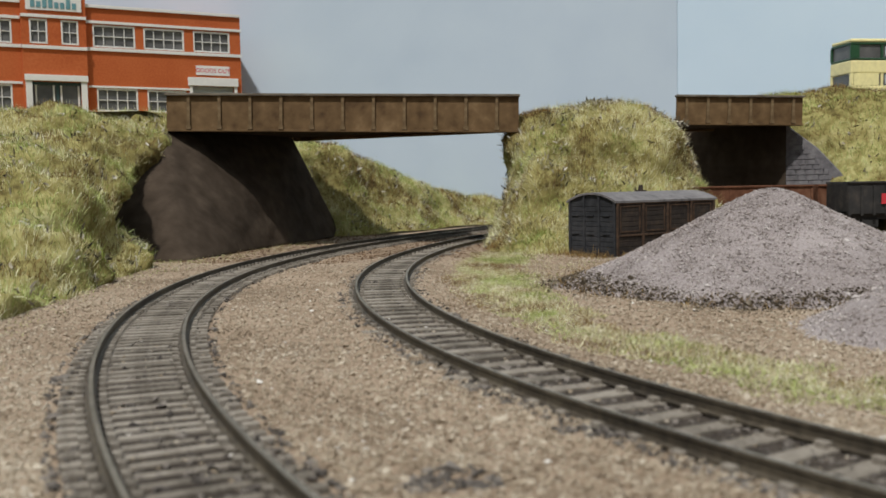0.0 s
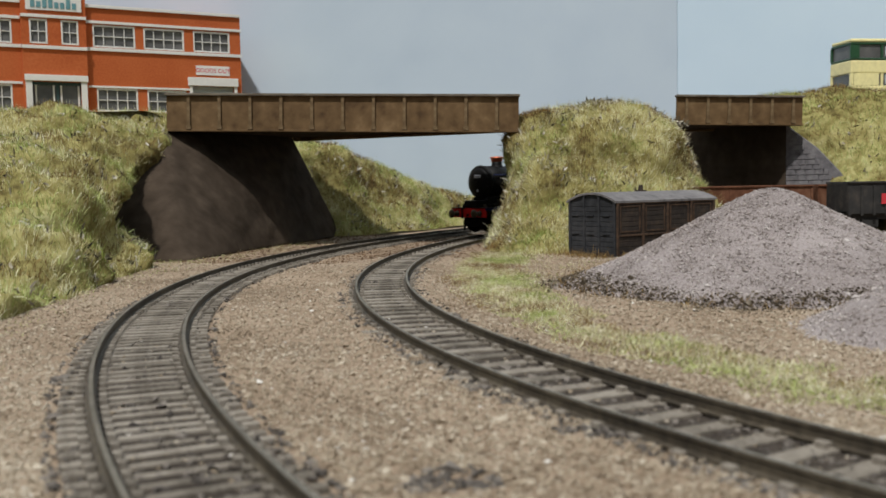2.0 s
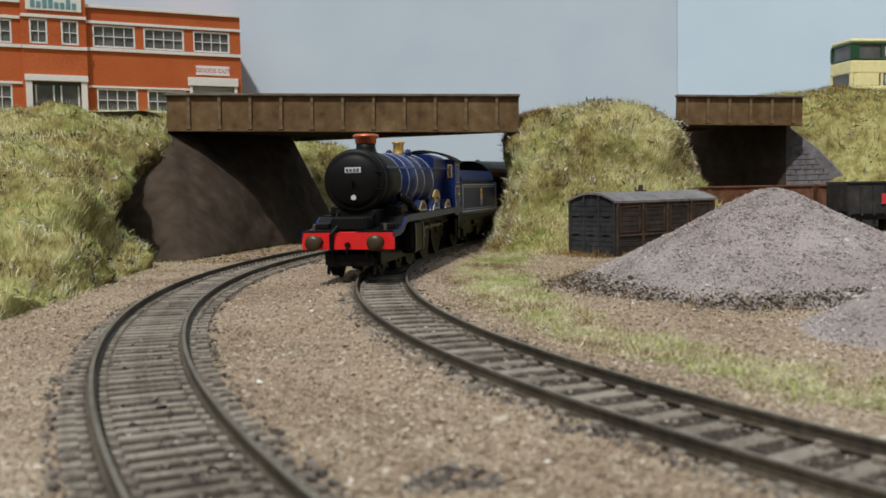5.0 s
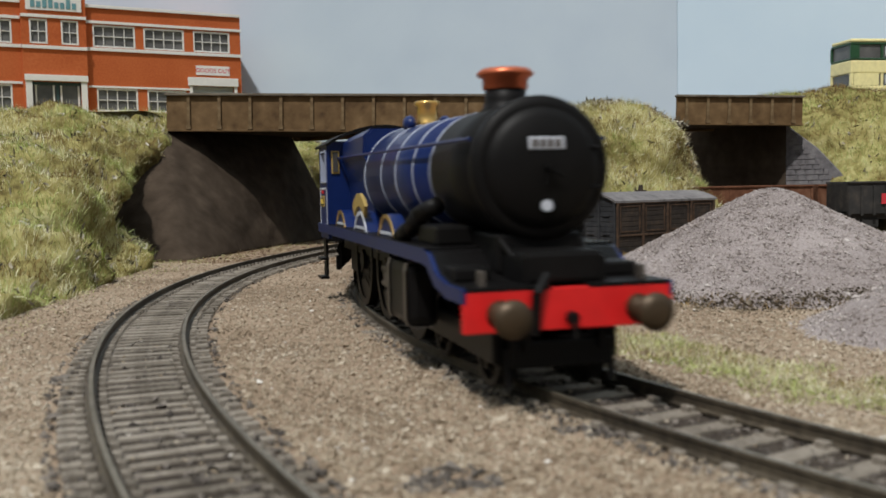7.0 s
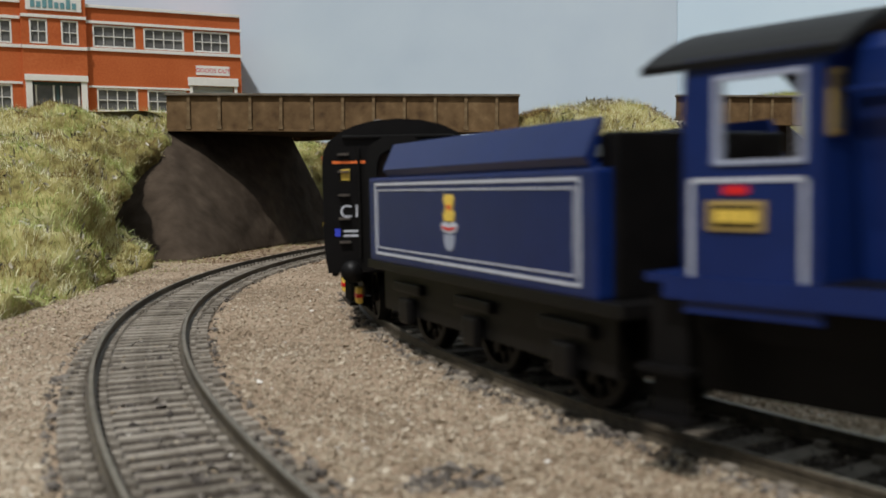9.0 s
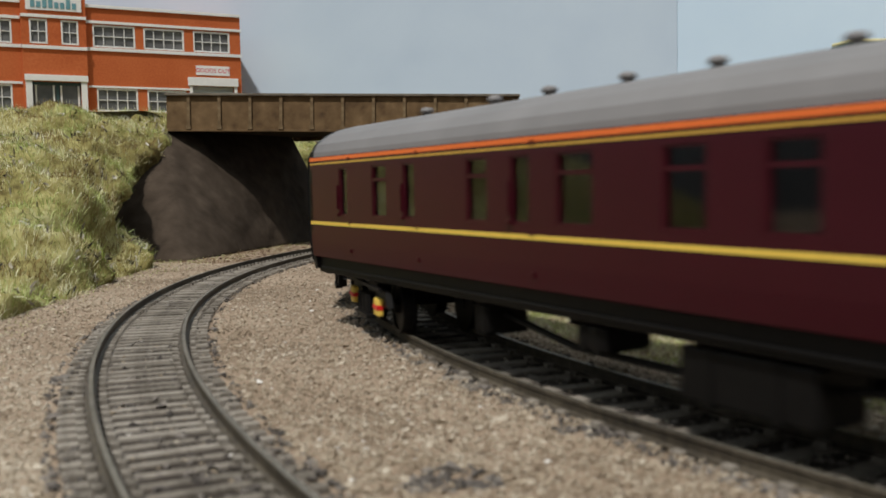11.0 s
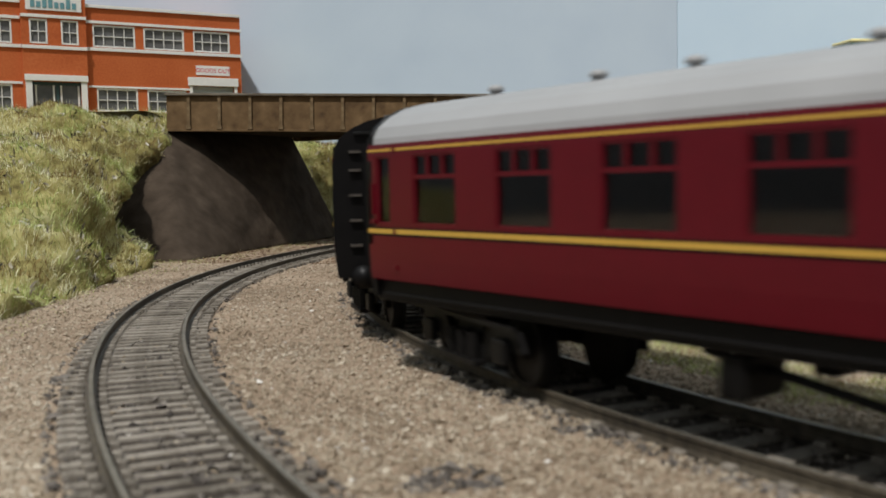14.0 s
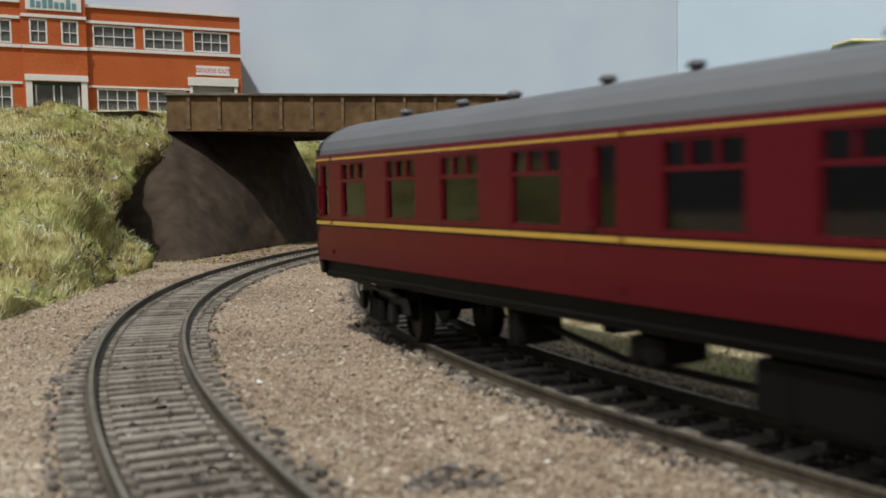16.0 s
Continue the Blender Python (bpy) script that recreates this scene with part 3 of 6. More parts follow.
def build_loco():
    lo = thing("steam_locomotive", "blue express steam locomotive with copper-capped chimney and red buffer beam", "locomotive")
    X = lambda u: LOCO_U - u
    zc = 35.0
    # smokebox, door and ring
    bm = bmesh.new()
    loco_boiler_section(bm, X(40), X(12), 11.3, 11.3, zc)
    lathe(bm, [(11.3, X(13.4)), (11.75, X(13.2)), (11.75, X(11.9)), (11.4, X(11.2)), (10.0, X(11.0))], Matrix.Translation((0, 0, zc)) @ Matrix.Rotation(math.pi / 2, 4, "Y"), 40)
    part("smokebox", bm, M_SOOT, lo, "sooty black smokebox", smooth=True)
    bm = bmesh.new()
    lathe(bm, [(9.9, 0), (9.7, 0.5), (8.2, 1.3), (5, 2.0), (2, 2.3), (0.01, 2.35)], Matrix.Translation((X(11.2), 0, zc)) @ Matrix.Rotation(math.pi / 2, 4, "Y"), 40)
    part("smokebox_door", bm, M_SOOT, lo, "domed black smokebox door", smooth=True)
    bm = bmesh.new()
    tube(bm, (X(10), 0, zc), (X(7.4), 0, zc), 0.7, 0.45, 10)
    tube(bm, (X(8), 0, zc), (X(8), 2.3, zc - 1.4), 0.28, 0.2, 6)
    tube(bm, (X(8.4), 0, zc), (X(8.4), -0.4, zc - 2.6), 0.28, 0.2, 6)
    for z in (zc + 3.5, zc - 3.5):
        tube(bm, (X(9.8), 1, z), (X(10.4), 10.2, z * 0.9 + zc * 0.1), 0.35, 0.35, 6)
    part("door_handle", bm, M_BLACK, lo)
    bm = bmesh.new()
    box(bm, X(9.6), X(8.9), -3.0, 3.0, zc + 2.9, zc + 4.9, 0.15)
    part("number_plate", bm, M_WHITE, lo, "pale smokebox plate")
    bm = bmesh.new()
    bm.free()
    for i in range(4):
        bm = bmesh.new()
        box(bm, X(8.9), X(8.75), -2.5 + i * 1.3, -1.6 + i * 1.3, zc + 3.3, zc + 4.5)
        part("plate_bar", bm, M_STEEL, lo, "grey bar on the smokebox plate")
    bm = bmesh.new()
    tube(bm, (X(10), 0, zc - 6), (X(9.0), 0, zc - 6), 0.95, 0.95, 16)
    part("shed_plate", bm, M_WHITE, lo, "small oval white plate")
    # boiler, bands, firebox
    bm = bmesh.new()
    loco_boiler_section(bm, X(103), X(40), 12.2, 11.15, zc + 0.1)
    part("boiler", bm, M_BLUE, lo, "blue painted tapered boiler", smooth=True)
    for u, wide in ((40.6, 0.5), (54, 0.42), (69.5, 0.42), (84, 0.25), (103.3, 0.6)):
        r = 11.17 + (u - 40) / 63 * 1.06
        bm = bmesh.new()
        loco_boiler_section(bm, X(u + wide), X(u - wide), r + 0.12, r + 0.1, zc + 0.1)
        part("boiler_band", bm, M_BAND, lo, "pale lined boiler band", smooth=True)
    bm = bmesh.new()
    prof = [(-9.6, 20), (-9.9, 27), (-10.8, 34), (-12.0, 39.5), (-12.6, 41), (-12.3, 45.6), (-10.4, 47.3), (10.4, 47.3), (12.3, 45.6), (12.6, 41), (12.0, 39.5), (10.8, 34), (9.9, 27), (9.6, 20)]
    a = [bm.verts.new((X(103), y, z)) for y, z in prof]
    b = [bm.verts.new((X(139), y * 0.97, z - (0.6 if z > 40 else 0))) for y, z in prof]
    bm.faces.new(a)
    bm.faces.new(b)
    for i in range(len(prof)):
        bm.faces.new((a[i], a[(i + 1) % len(prof)], b[(i + 1) % len(prof)], b[i]))
    bmesh.ops.bevel(bm, geom=[e for e in bm.edges if e.calc_length() < 30], offset=0.5, segments=2, affect="EDGES")
    part("firebox", bm, M_BLUE, lo, "blue flat-topped firebox")
    # chimney and safety valve
    bm = bmesh.new()
    lathe(bm, [(5.6, 44.6), (4.1, 46.0), (3.7, 47.4), (3.7, 49.6)], Matrix.Translation((X(28.8), 0, 0)), 28)
    part("chimney", bm, M_SOOT, lo, smooth=True)
    bm = bmesh.new()
    lathe(bm, [(3.75, 49.2), (4.0, 49.4), (4.1, 51.2), (5.0, 51.7), (5.1, 52.2), (4.3, 52.9), (3.1, 53.0), (3.0, 50)], Matrix.Translation((X(28.8), 0, 0)), 28)
    part("chimney_cap", bm, M_COPPER, lo, "copper chimney cap", smooth=True)
    bm = bmesh.new()
    lathe(bm, [(3.3, 46.2), (2.5, 47.6), (2.2, 51.2), (3.0, 52.0), (2.8, 52.5), (1.2, 52.3)], Matrix.Translation((X(86), 0, 0)), 24)
    part("safety_valve", bm, M_BRASS, lo, "brass safety valve bonnet", smooth=True)
    for s in (-1, 1):
        bm = bmesh.new()
        bmesh.ops.create_uvsphere(bm, u_segments=14, v_segments=8, radius=2.0, matrix=Matrix.Translation((X(86), s * 4.3, 47.2)) @ Matrix.Diagonal((1.4, 0.8, 1, 1)))
        part("clack_box", bm, M_BLUE, lo, smooth=True)
        # footplate, valance and the curved drop to the buffer beam
        bm = bmesh.new()
        box(bm, X(140), X(22), min(s * 6, s * 17), max(s * 6, s * 17), 21.2, 22.0)
        part("footplate", bm, M_BLACK, lo)
        bm = bmesh.new()
        line = [(X(158), 21.9), (X(24), 21.9), (X(20), 21.2), (X(15), 18.2), (X(9), 17.2), (X(0), 17.2), (X(0), 15.0), (X(9), 15.0), (X(16), 16.2), (X(21), 18.9), (X(25), 19.3), (X(158), 19.3)]
        extrude(bm, line, s * 16.4, s * 17.1)
        part("valance", bm, M_BLUE, lo, "blue edge of the running plate")
        bm = bmesh.new()
        extrude(bm, [(X(24), 22), (X(20), 21.3), (X(15), 18.3), (X(9), 17.3), (X(0), 17.3), (X(0), 16.6), (X(9), 16.6), (X(16), 17.4), (X(21), 20.4), (X(25), 21.2)], s * 3, s * 16.4)
        part("front_platform", bm, M_BLACK, lo)
        # splashers
        for u, r in ((62, 11.2), (93, 11.2), (124, 10.8)):
            arc = [(X(u) + r * math.cos(a), 13 + (r + 2.6) * math.sin(a)) for a in np.linspace(0.62, math.pi - 0.62, 14)]
            bm = bmesh.new()
            extrude(bm, arc, s * 12.5, s * 15.3)
            sp = part("splasher", bm, M_BLUE, lo, "blue wheel splasher")
            bm = bmesh.new()
            inner = [(X(u) + (r - 0.9) * math.cos(a), 13 + (r + 1.7) * math.sin(a)) for a in np.linspace(0.6, math.pi - 0.6, 14)]
            extrude(bm, arc + inner[::-1], s * 15.3, s * 15.6)
            part("beading", bm, M_BRASS if u != 93 else M_WHITE, sp, "lined brass beading")
            bm = bmesh.new()
            strip(bm, [(arc[0][0] - 1.5, 22.8), (arc[-1][0] + 1.5, 22.8)], s * 15.3, 0.6, 0.2)
            part("lining", bm, M_WHITE, sp)
        bm = bmesh.new()
        arc = [(X(93) + 14.2 * math.cos(a), 14.5 + 16.6 * math.sin(a)) for a in np.linspace(0.95, math.pi - 0.95, 14)]
        arc += [(X(93) + 11.4 * math.cos(a), 13.6 + 14.4 * math.sin(a)) for a in np.linspace(math.pi - 0.95, 0.95, 14)]
        extrude(bm, arc, s * 15.0, s * 15.8)
        part("name_plate", bm, M_GOLD, lo, "curved gold name plate with unreadable lettering")
        # cylinders, steam pipes
        bm = bmesh.new()
        box(bm, X(53), X(36), min(s * 11, s * 17), max(s * 11, s * 17), 6.5, 18.5, 1.8)
        cy = part("cylinder", bm, M_BLACK, lo, "black cylinder block with steel end bands")
        for u in (52.2, 37.4):
            bm = bmesh.new()
            box(bm, X(u + 0.7), X(u - 0.7), min(s * 11.2, s * 17.3), max(s * 11.2, s * 17.3), 6.3, 18.7, 1.8)
            part("band", bm, M_STEEL, cy)
        bm = bmesh.new()
        pts = [(X(34), s * 11.5, 29), (X(38), s * 14, 27.2), (X(42), s * 14.6, 24.6), (X(49), s * 14.6, 23.2), (X(53), s * 14.6, 21.5)]
        for p, q in zip(pts, pts[1:]):
            tube(bm, p, q, 1.7, 1.7, 10)
        part("steam_pipe", bm, M_SOOT, lo, smooth=True)
        bm = bmesh.new()
        tube(bm, (X(13), s * 11.6, 39.8), (X(139), s * 13.3, 41.0), 0.32, 0.32, 8)
        part("handrail", bm, M_BLUE, lo)
        bm = bmesh.new()
        box(bm, X(40), X(26), min(s * 7, s * 14), max(s * 7, s * 14), 22.0, 25.5, 0.6)
        part("tool_box", bm, M_SOOT, lo)
        # cab side with a window
        bm = bmesh.new()
        xa, xb = X(155.6), X(139.5)
        w0, w1 = X(151.6), X(141.2)
        y0, y1 = s * 15.6, s * 16.6
        gx, gz = (xa, w0, w1, xb), (17.8, 34, 43.4, 45.5)
        gv = [[bm.verts.new((q, y1, z)) for z in gz] for q in gx]
        panel = [bm.faces.new((gv[i][k], gv[i + 1][k], gv[i + 1][k + 1], gv[i][k + 1])) for i in range(3) for k in range(3) if (i, k) != (1, 1)]
        made = bmesh.ops.extrude_face_region(bm, geom=panel)["geom"]
        bmesh.ops.translate(bm, vec=(0, y0 - y1, 0), verts=[v for v in made if isinstance(v, bmesh.types.BMVert)])
        cab = part("cab_side", bm, M_BLUE, lo, "blue lined cab side")
        bm = bmesh.new()
        for (p, q, z0, z1) in ((w0, w0 + 0.5, 34, 43.4), (w1 - 0.5, w1, 34, 43.4), (w0 + 0.5, w1 - 0.5, 42.9, 43.4), (w0 + 0.5, w1 - 0.5, 34, 34.5)):
            box(bm, p, q, min(y0 - s * .1, y1 + s * 0.3), max(y0, y1 + s * 0.3), z0, z1)
        part("window_frame", bm, M_BAND, cab, "pale grey window frame")
        bm = bmesh.new()
        strip(bm, [(X(154.5), 32.4), (X(141.3), 32.4), (X(141.3), 20.6), (X(154.5), 20.6), (X(154.5), 32.4)], s * 16.6, 0.45)
        part("lining", bm, M_WHITE, cab)
        bm = bmesh.new()
        box(bm, X(152.4), X(145.6), min(s * 16.6, s * 16.9), max(s * 16.6, s * 16.9), 27.0, 30.2, 0.1)
        part("cab_plate", bm, M_GOLD, cab, "gold rimmed plate with plain bars")
        bm = bmesh.new()
        box(bm, X(151.8), X(146.2), min(s * 16.9, s * 17.0), max(s * 16.9, s * 17.0), 27.5, 29.7)
        part("plate_field", bm, M_BLACK, cab, "black field of the plate")
        for q in range(4):
            bm = bmesh.new()
            box(bm, X(151.3 - q * 1.3), X(150.3 - q * 1.3), min(s * 17.0, s * 17.1), max(s * 17.0, s * 17.1), 27.9, 29.3)
            part("plate_bar", bm, M_YELLOW, cab, "gold bar on the plate")
        bm = bmesh.new()
        box(bm, X(150.4), X(147.6), min(s * 16.6, s * 16.85), max(s * 16.6, s * 16.85), 30.9, 31.8)
        part("red_mark", bm, M_RED, cab)
        # steps
        bm = bmesh.new()
        box(bm, X(161), X(156), min(s * 14.5, s * 15.2), max(s * 14.5, s * 15.2), 5, 19.3)
        box(bm, X(162), X(155), min(s * 14.5, s * 17), max(s * 14.5, s * 17), 4.6, 5.4)
        box(bm, X(162), X(155), min(s * 14.5, s * 17), max(s * 14.5, s * 17), 10.5, 11.2)
        part("cab_step", bm, M_BLACK, lo)
        # frames, slide bars, buffers
        bm = bmesh.new()
        box(bm, X(160), X(2), s * 6.2 - 0.5, s * 6.2 + 0.5, 7, 21.2)
        part("frame_plate", bm, M_BLACK, lo)
        bm = bmesh.new()
        box(bm, X(72), X(52), min(s * 13, s * 14.6), max(s * 13, s * 14.6), 11.0, 11.9)
        box(bm, X(72), X(52), min(s * 13, s * 14.6), max(s * 13, s * 14.6), 14.4, 15.3)
        tube(bm, (X(52), s * 13.8, 13.1), (X(68), s * 13.8, 13.1), 0.6)
        box(bm, X(68), X(63), min(s * 12.6, s * 15), max(s * 12.6, s * 15), 11.8, 14.5, 0.4)
        part("slide_bar_assembly", bm, M_STEEL, lo, "worn steel slide bars")
        bm = bmesh.new()
        bx = Matrix.Translation((X(0), s * 11.2, 13.2)) @ Matrix.Rotation(math.pi / 2, 4, "Y")
        lathe(bm, [(2.2, 0), (1.7, 0.6), (1.4, 3.2), (0.9, 3.3), (0.9, 5.2), (2.9, 5.5), (2.9, 6.0), (1.5, 6.5), (0.01, 6.6)], bx, 20)
        part("buffer", bm, paint("brassy_buffer", (0.06, 0.04, 0.022), 0.45, 0.5), lo, "dull brassy buffer", smooth=True)
        bm = bmesh.new()
        box(bm, X(4.2), X(2.2), min(s * 12.6, s * 13.6), max(s * 12.6, s * 13.6), 16.9, 19.6, 0.2)
        part("lamp_iron", bm, M_STEEL, lo, "worn steel lamp iron")
        bm = bmesh.new()
        box(bm, X(16), X(9), min(s * 9.5, s * 15.5), max(s * 9.5, s * 15.5), 17.3, 19.6, 0.5)
        part("step_plate", bm, M_SOOT, lo, "sooty front step plate")
        # tall lamp brackets and smokebox stays
        bm = bmesh.new()
        tube(bm, (X(3), s * 5, 17.3), (X(12), s * 7, 23.5), 0.5, 0.5, 6)
        part("stay", bm, M_BLACK, lo)
    bm = bmesh.new()
    box(bm, X(161), X(139), -16.4, 16.4, 21.0, 22)
    box(bm, X(140.6), X(139.6), -15.6, 15.6, 22, 46)
    front = part("cab_front", bm, M_BLUE, lo)
    for s in (-1, 1):
        bm = bmesh.new()
        box(bm, X(139.6), X(139.2), min(s * 13.0, s * 15.3), max(s * 13.0, s * 15.3), 36.6, 43.2, 0.15)
        part("spectacle_frame", bm, M_GOLD, front, "brassy front window frame")
        bm = bmesh.new()
        box(bm, X(139.2), X(139.0), min(s * 13.4, s * 14.9), max(s * 13.4, s * 14.9), 37.1, 42.7)
        part("spectacle_pane", bm, M_SEAT, front, "dim front window pane")
    bm = bmesh.new()
    arc = [(y, 45.2 + 5.4 * (1 - (y / 17.0) ** 2)) for y in np.linspace(-17, 17, 17)]
    outline = arc + [(y, z - 0.9) for y, z in arc[::-1]]
    extrude(bm, outline, 0, 23.5, Matrix.Translation((X(161), 0, 0)) @ Matrix.Rotation(math.pi / 2, 4, "Z") @ Matrix.Rotation(math.pi, 4, "Z"))
    ob = part("cab_roof", bm, M_SOOT, lo, "sooty cab roof")
    bm = bmesh.new()
    box(bm, X(0.9), X(0), -17.0, 17.0, 10.5, 16.9, 0.2)
    part("buffer_beam", bm, M_RED, lo, "bright red buffer beam")
    bm = bmesh.new()
    tube(bm, (X(-0.3), -6, 10), (X(-1), -5.8, 16), 0.75)
    tube(bm, (X(-1), -5.8, 16), (X(0.3), -3.6, 18.8), 0.75)
    tube(bm, (X(-0.2), 0, 12.3), (X(-1.6), 0, 12.3), 1.0, 0.9)
    tube(bm, (X(-1.6), 0, 12.6), (X(-1.9), 0, 9.2), 0.4)
    part("hose", bm, M_BLACK, lo, "black vacuum hose and coupling hook")
    bm = bmesh.new()
    box(bm, X(12), X(2), -6.2, 6.2, 17.2, 22.2, 0.8)
    box(bm, X(40), X(12), -7.5, 7.5, 18, 24.5, 0.6)
    part("saddle", bm, M_SOOT, lo, "black cylinder cover and smokebox saddle")
    bm = bmesh.new()
    box(bm, X(24), X(3), -8.5, 8.5, 4.2, 8.5, 0.5)
    tube(bm, (X(5), -8.6, 7), (X(4), -8.6, 1.2), 0.6)
    tube(bm, (X(5), 8.6, 7), (X(4), 8.6, 1.2), 0.6)
    box(bm, X(50), X(6), -10.5, -8.8, 4.5, 9.5, 0.4)
    box(bm, X(50), X(6), 8.8, 10.5, 4.5, 9.5, 0.4)
    part("bogie_frame", bm, M_BLACK, lo, "black front bogie frame")
    wheels = []
    for u in (13, 41):
        for s in (-1, 1):
            wheel(lo, X(u), s * 7.9, 6.2, "bogie_wheel", 10)
    for u in (62, 93, 124):
        for s in (-1, 1):
            wheels.append((wheel(lo, X(u), s * 8.1, 12.6, "driving_wheel", 18), X(u), s * 8.1, 12.6))
    rods = []
    for s in (-1, 1):
        bm = bmesh.new()
        box(bm, X(124), X(62), min(s * 10.5, s * 11.2), max(s * 10.5, s * 11.2), -0.7, 0.7, 0.1)
        for u in (62, 93, 124):
            tube(bm, (X(u), s * 10.2, 0), (X(u), s * 11.6, 0), 1.6, 1.6, 12)
        rods.append(part("coupling_rod", bm, M_STEEL, lo, "worn steel coupling rod"))
    bm = bmesh.new()
    box(bm, X(159), X(90), -9, 9, 14, 21)
    part("ashpan", bm, M_BLACK, lo)
    return lo, wheels, rods


TENDER_U = 180.0


def build_tender():
    te = thing("tender", "blue lined locomotive tender with coloured crest on its side", "tender")
    X = lambda u: TENDER_U - u
    u0, u1 = 168, 254.5
    bm = bmesh.new()
    box(bm, X(u1), X(u0), -16.6, 16.6, 17, 34.4, 0.6)
    part("tank", bm, M_BLUE, te, "blue tender tank")
    for s in (-1, 1):
        bm = bmesh.new()
        vs = [(s * 15.9, 34.2), (s * 17.0, 35.9), (s * 14.6, 41.0), (s * 13.8, 41.0), (s * 15.4, 36.2), (s * 15.2, 34.2)]
        a = [bm.verts.new((X(u0 + 2), y, z)) for y, z in vs]
        b = [bm.verts.new((X(u1 - 10), y, z)) for y, z in vs]
        bm.faces.new(a)
        bm.faces.new(b)
        for i in range(6):
            bm.faces.new((a[i], a[(i + 1) % 6], b[(i + 1) % 6], b[i]))
        part("coal_plate", bm, M_BLUE, te, "flared blue coal plate")
        bm = bmesh.new()
        for d, w in ((0, 0.5), (1.2, 0.25)):
            strip(bm, [(X(u0 + 4 + d), 33 - d), (X(u1 - 4 - d), 33 - d), (X(u1 - 4 - d), 18.8 + d), (X(u0 + 4 + d), 18.8 + d), (X(u0 + 4 + d), 33 - d)], s * 16.6, w)
        part("lining", bm, M_WHITE, te, "double pale lining")
        xc, yy = X(213.5), s * 16.6
        for nm, c, outline in (
                ("crest_lion", M_YELLOW, [(-1.9, 26.3), (1.9, 26.3), (2.3, 27.6), (1.5, 28.4), (2.2, 30.2), (1.0, 31.0), (-0.4, 30.7), (-1.5, 31.1), (-2.2, 30.0), (-1.3, 28.6), (-2.3, 27.4)]),
                ("crest_scroll", M_WHITE, [(-3.0, 24.6), (0, 24.1), (3.0, 24.6), (3.3, 25.6), (2.2, 26.2), (0, 25.9), (-2.2, 26.2), (-3.3, 25.6)]),
                ("crest_wheel", M_BAND, [(2.1 * math.cos(q), 23.0 + 1.9 * math.sin(q)) for q in np.linspace(math.pi, 2 * math.pi, 9)] + [(2.2, 24.0), (-2.2, 24.0)]),
                ("crest_stripe", M_RED, [(-2.7, 25.0), (0, 24.6), (2.7, 25.0), (2.7, 25.4), (0, 25.1), (-2.7, 25.4)]),
                ("crest_tongue", M_RED, [(-0.5, 28.4), (0.9, 28.1), (0.9, 29.0), (-0.5, 29.3)])):
            bm = bmesh.new()
            top = 0.22 if c is M_RED else 0.15
            extrude(bm, [(xc + q, z) for q, z in outline], yy, yy + s * top)
            part(nm, bm, c, te, "plain coloured piece of the crest")
        bm = bmesh.new()
        box(bm, X(u1), X(u0), min(s * 12.4, s * 13.4), max(s * 12.4, s * 13.4), 6.5, 16.5)
        for u in (180, 210, 240):
            box(bm, X(u + 2.6), X(u - 2.6), min(s * 13.4, s * 15.2), max(s * 13.4, s * 15.2), 5, 10, 0.6)
            box(bm, X(u + 7), X(u - 7), min(s * 13.4, s * 14.6), max(s * 13.4, s * 14.6), 11, 13.2, 0.5)
        part("side_frame", bm, M_BLACK, te, "black tender frame with springs and axle boxes")
        for u in (180, 210, 240):
            wheel(te, X(u), s * 7.9, 8.0, "wheel", 12)
    bm = bmesh.new()
    box(bm, X(u1 + 1), X(u0 - 6), -16.8, 16.8, 15.4, 17.2, 0.2)
    box(bm, X(u1 - 1), X(u0 + 2), -8, 8, 6, 15.4)
    part("running_plate", bm, M_BLACK, te)
    bm = bmesh.new()
    n = 22
    vs = [[bm.verts.new((X(u0 + 3) - (u1 - u0 - 18) * i / n, -13 + 26 * j / 10, 35.5 + 2.6 * math.sin(math.pi * i / n) + random.uniform(-0.8, 0.8))) for j in range(11)] for i in range(n + 1)]
    for i in range(n):
        for j in range(10):
            bm.faces.new((vs[i][j], vs[i + 1][j], vs[i + 1][j + 1], vs[i][j + 1]))
    part("coal", bm, M_SOOT, te, "heap of black coal")
    bm = bmesh.new()
    box(bm, X(u0 + 3), X(u0 - 1), -14, 14, 17, 39, 0.5)
    part("bulkhead", bm, M_BLACK, te, "black front bulkhead")
    bm = bmesh.new()
    box(bm, X(u1 - 8), X(u1 - 6), -14, 14, 34, 40, 0.4)
    part("coal_board", bm, M_BLACK, te, "black rear coal board")
    return te


COACH_L, COACH_GAP, COACH_P = 237.0, 22.5, 31.0


def side_y(z):
    """Half the body's width at a height: a slight tumblehome."""
    return 17.9 - 0.9 * max(0.0, (22 - z) / 9.0) ** 2 * 0.9 - 0.7 * max(0.0, (z - 37) / 6.0) ** 2


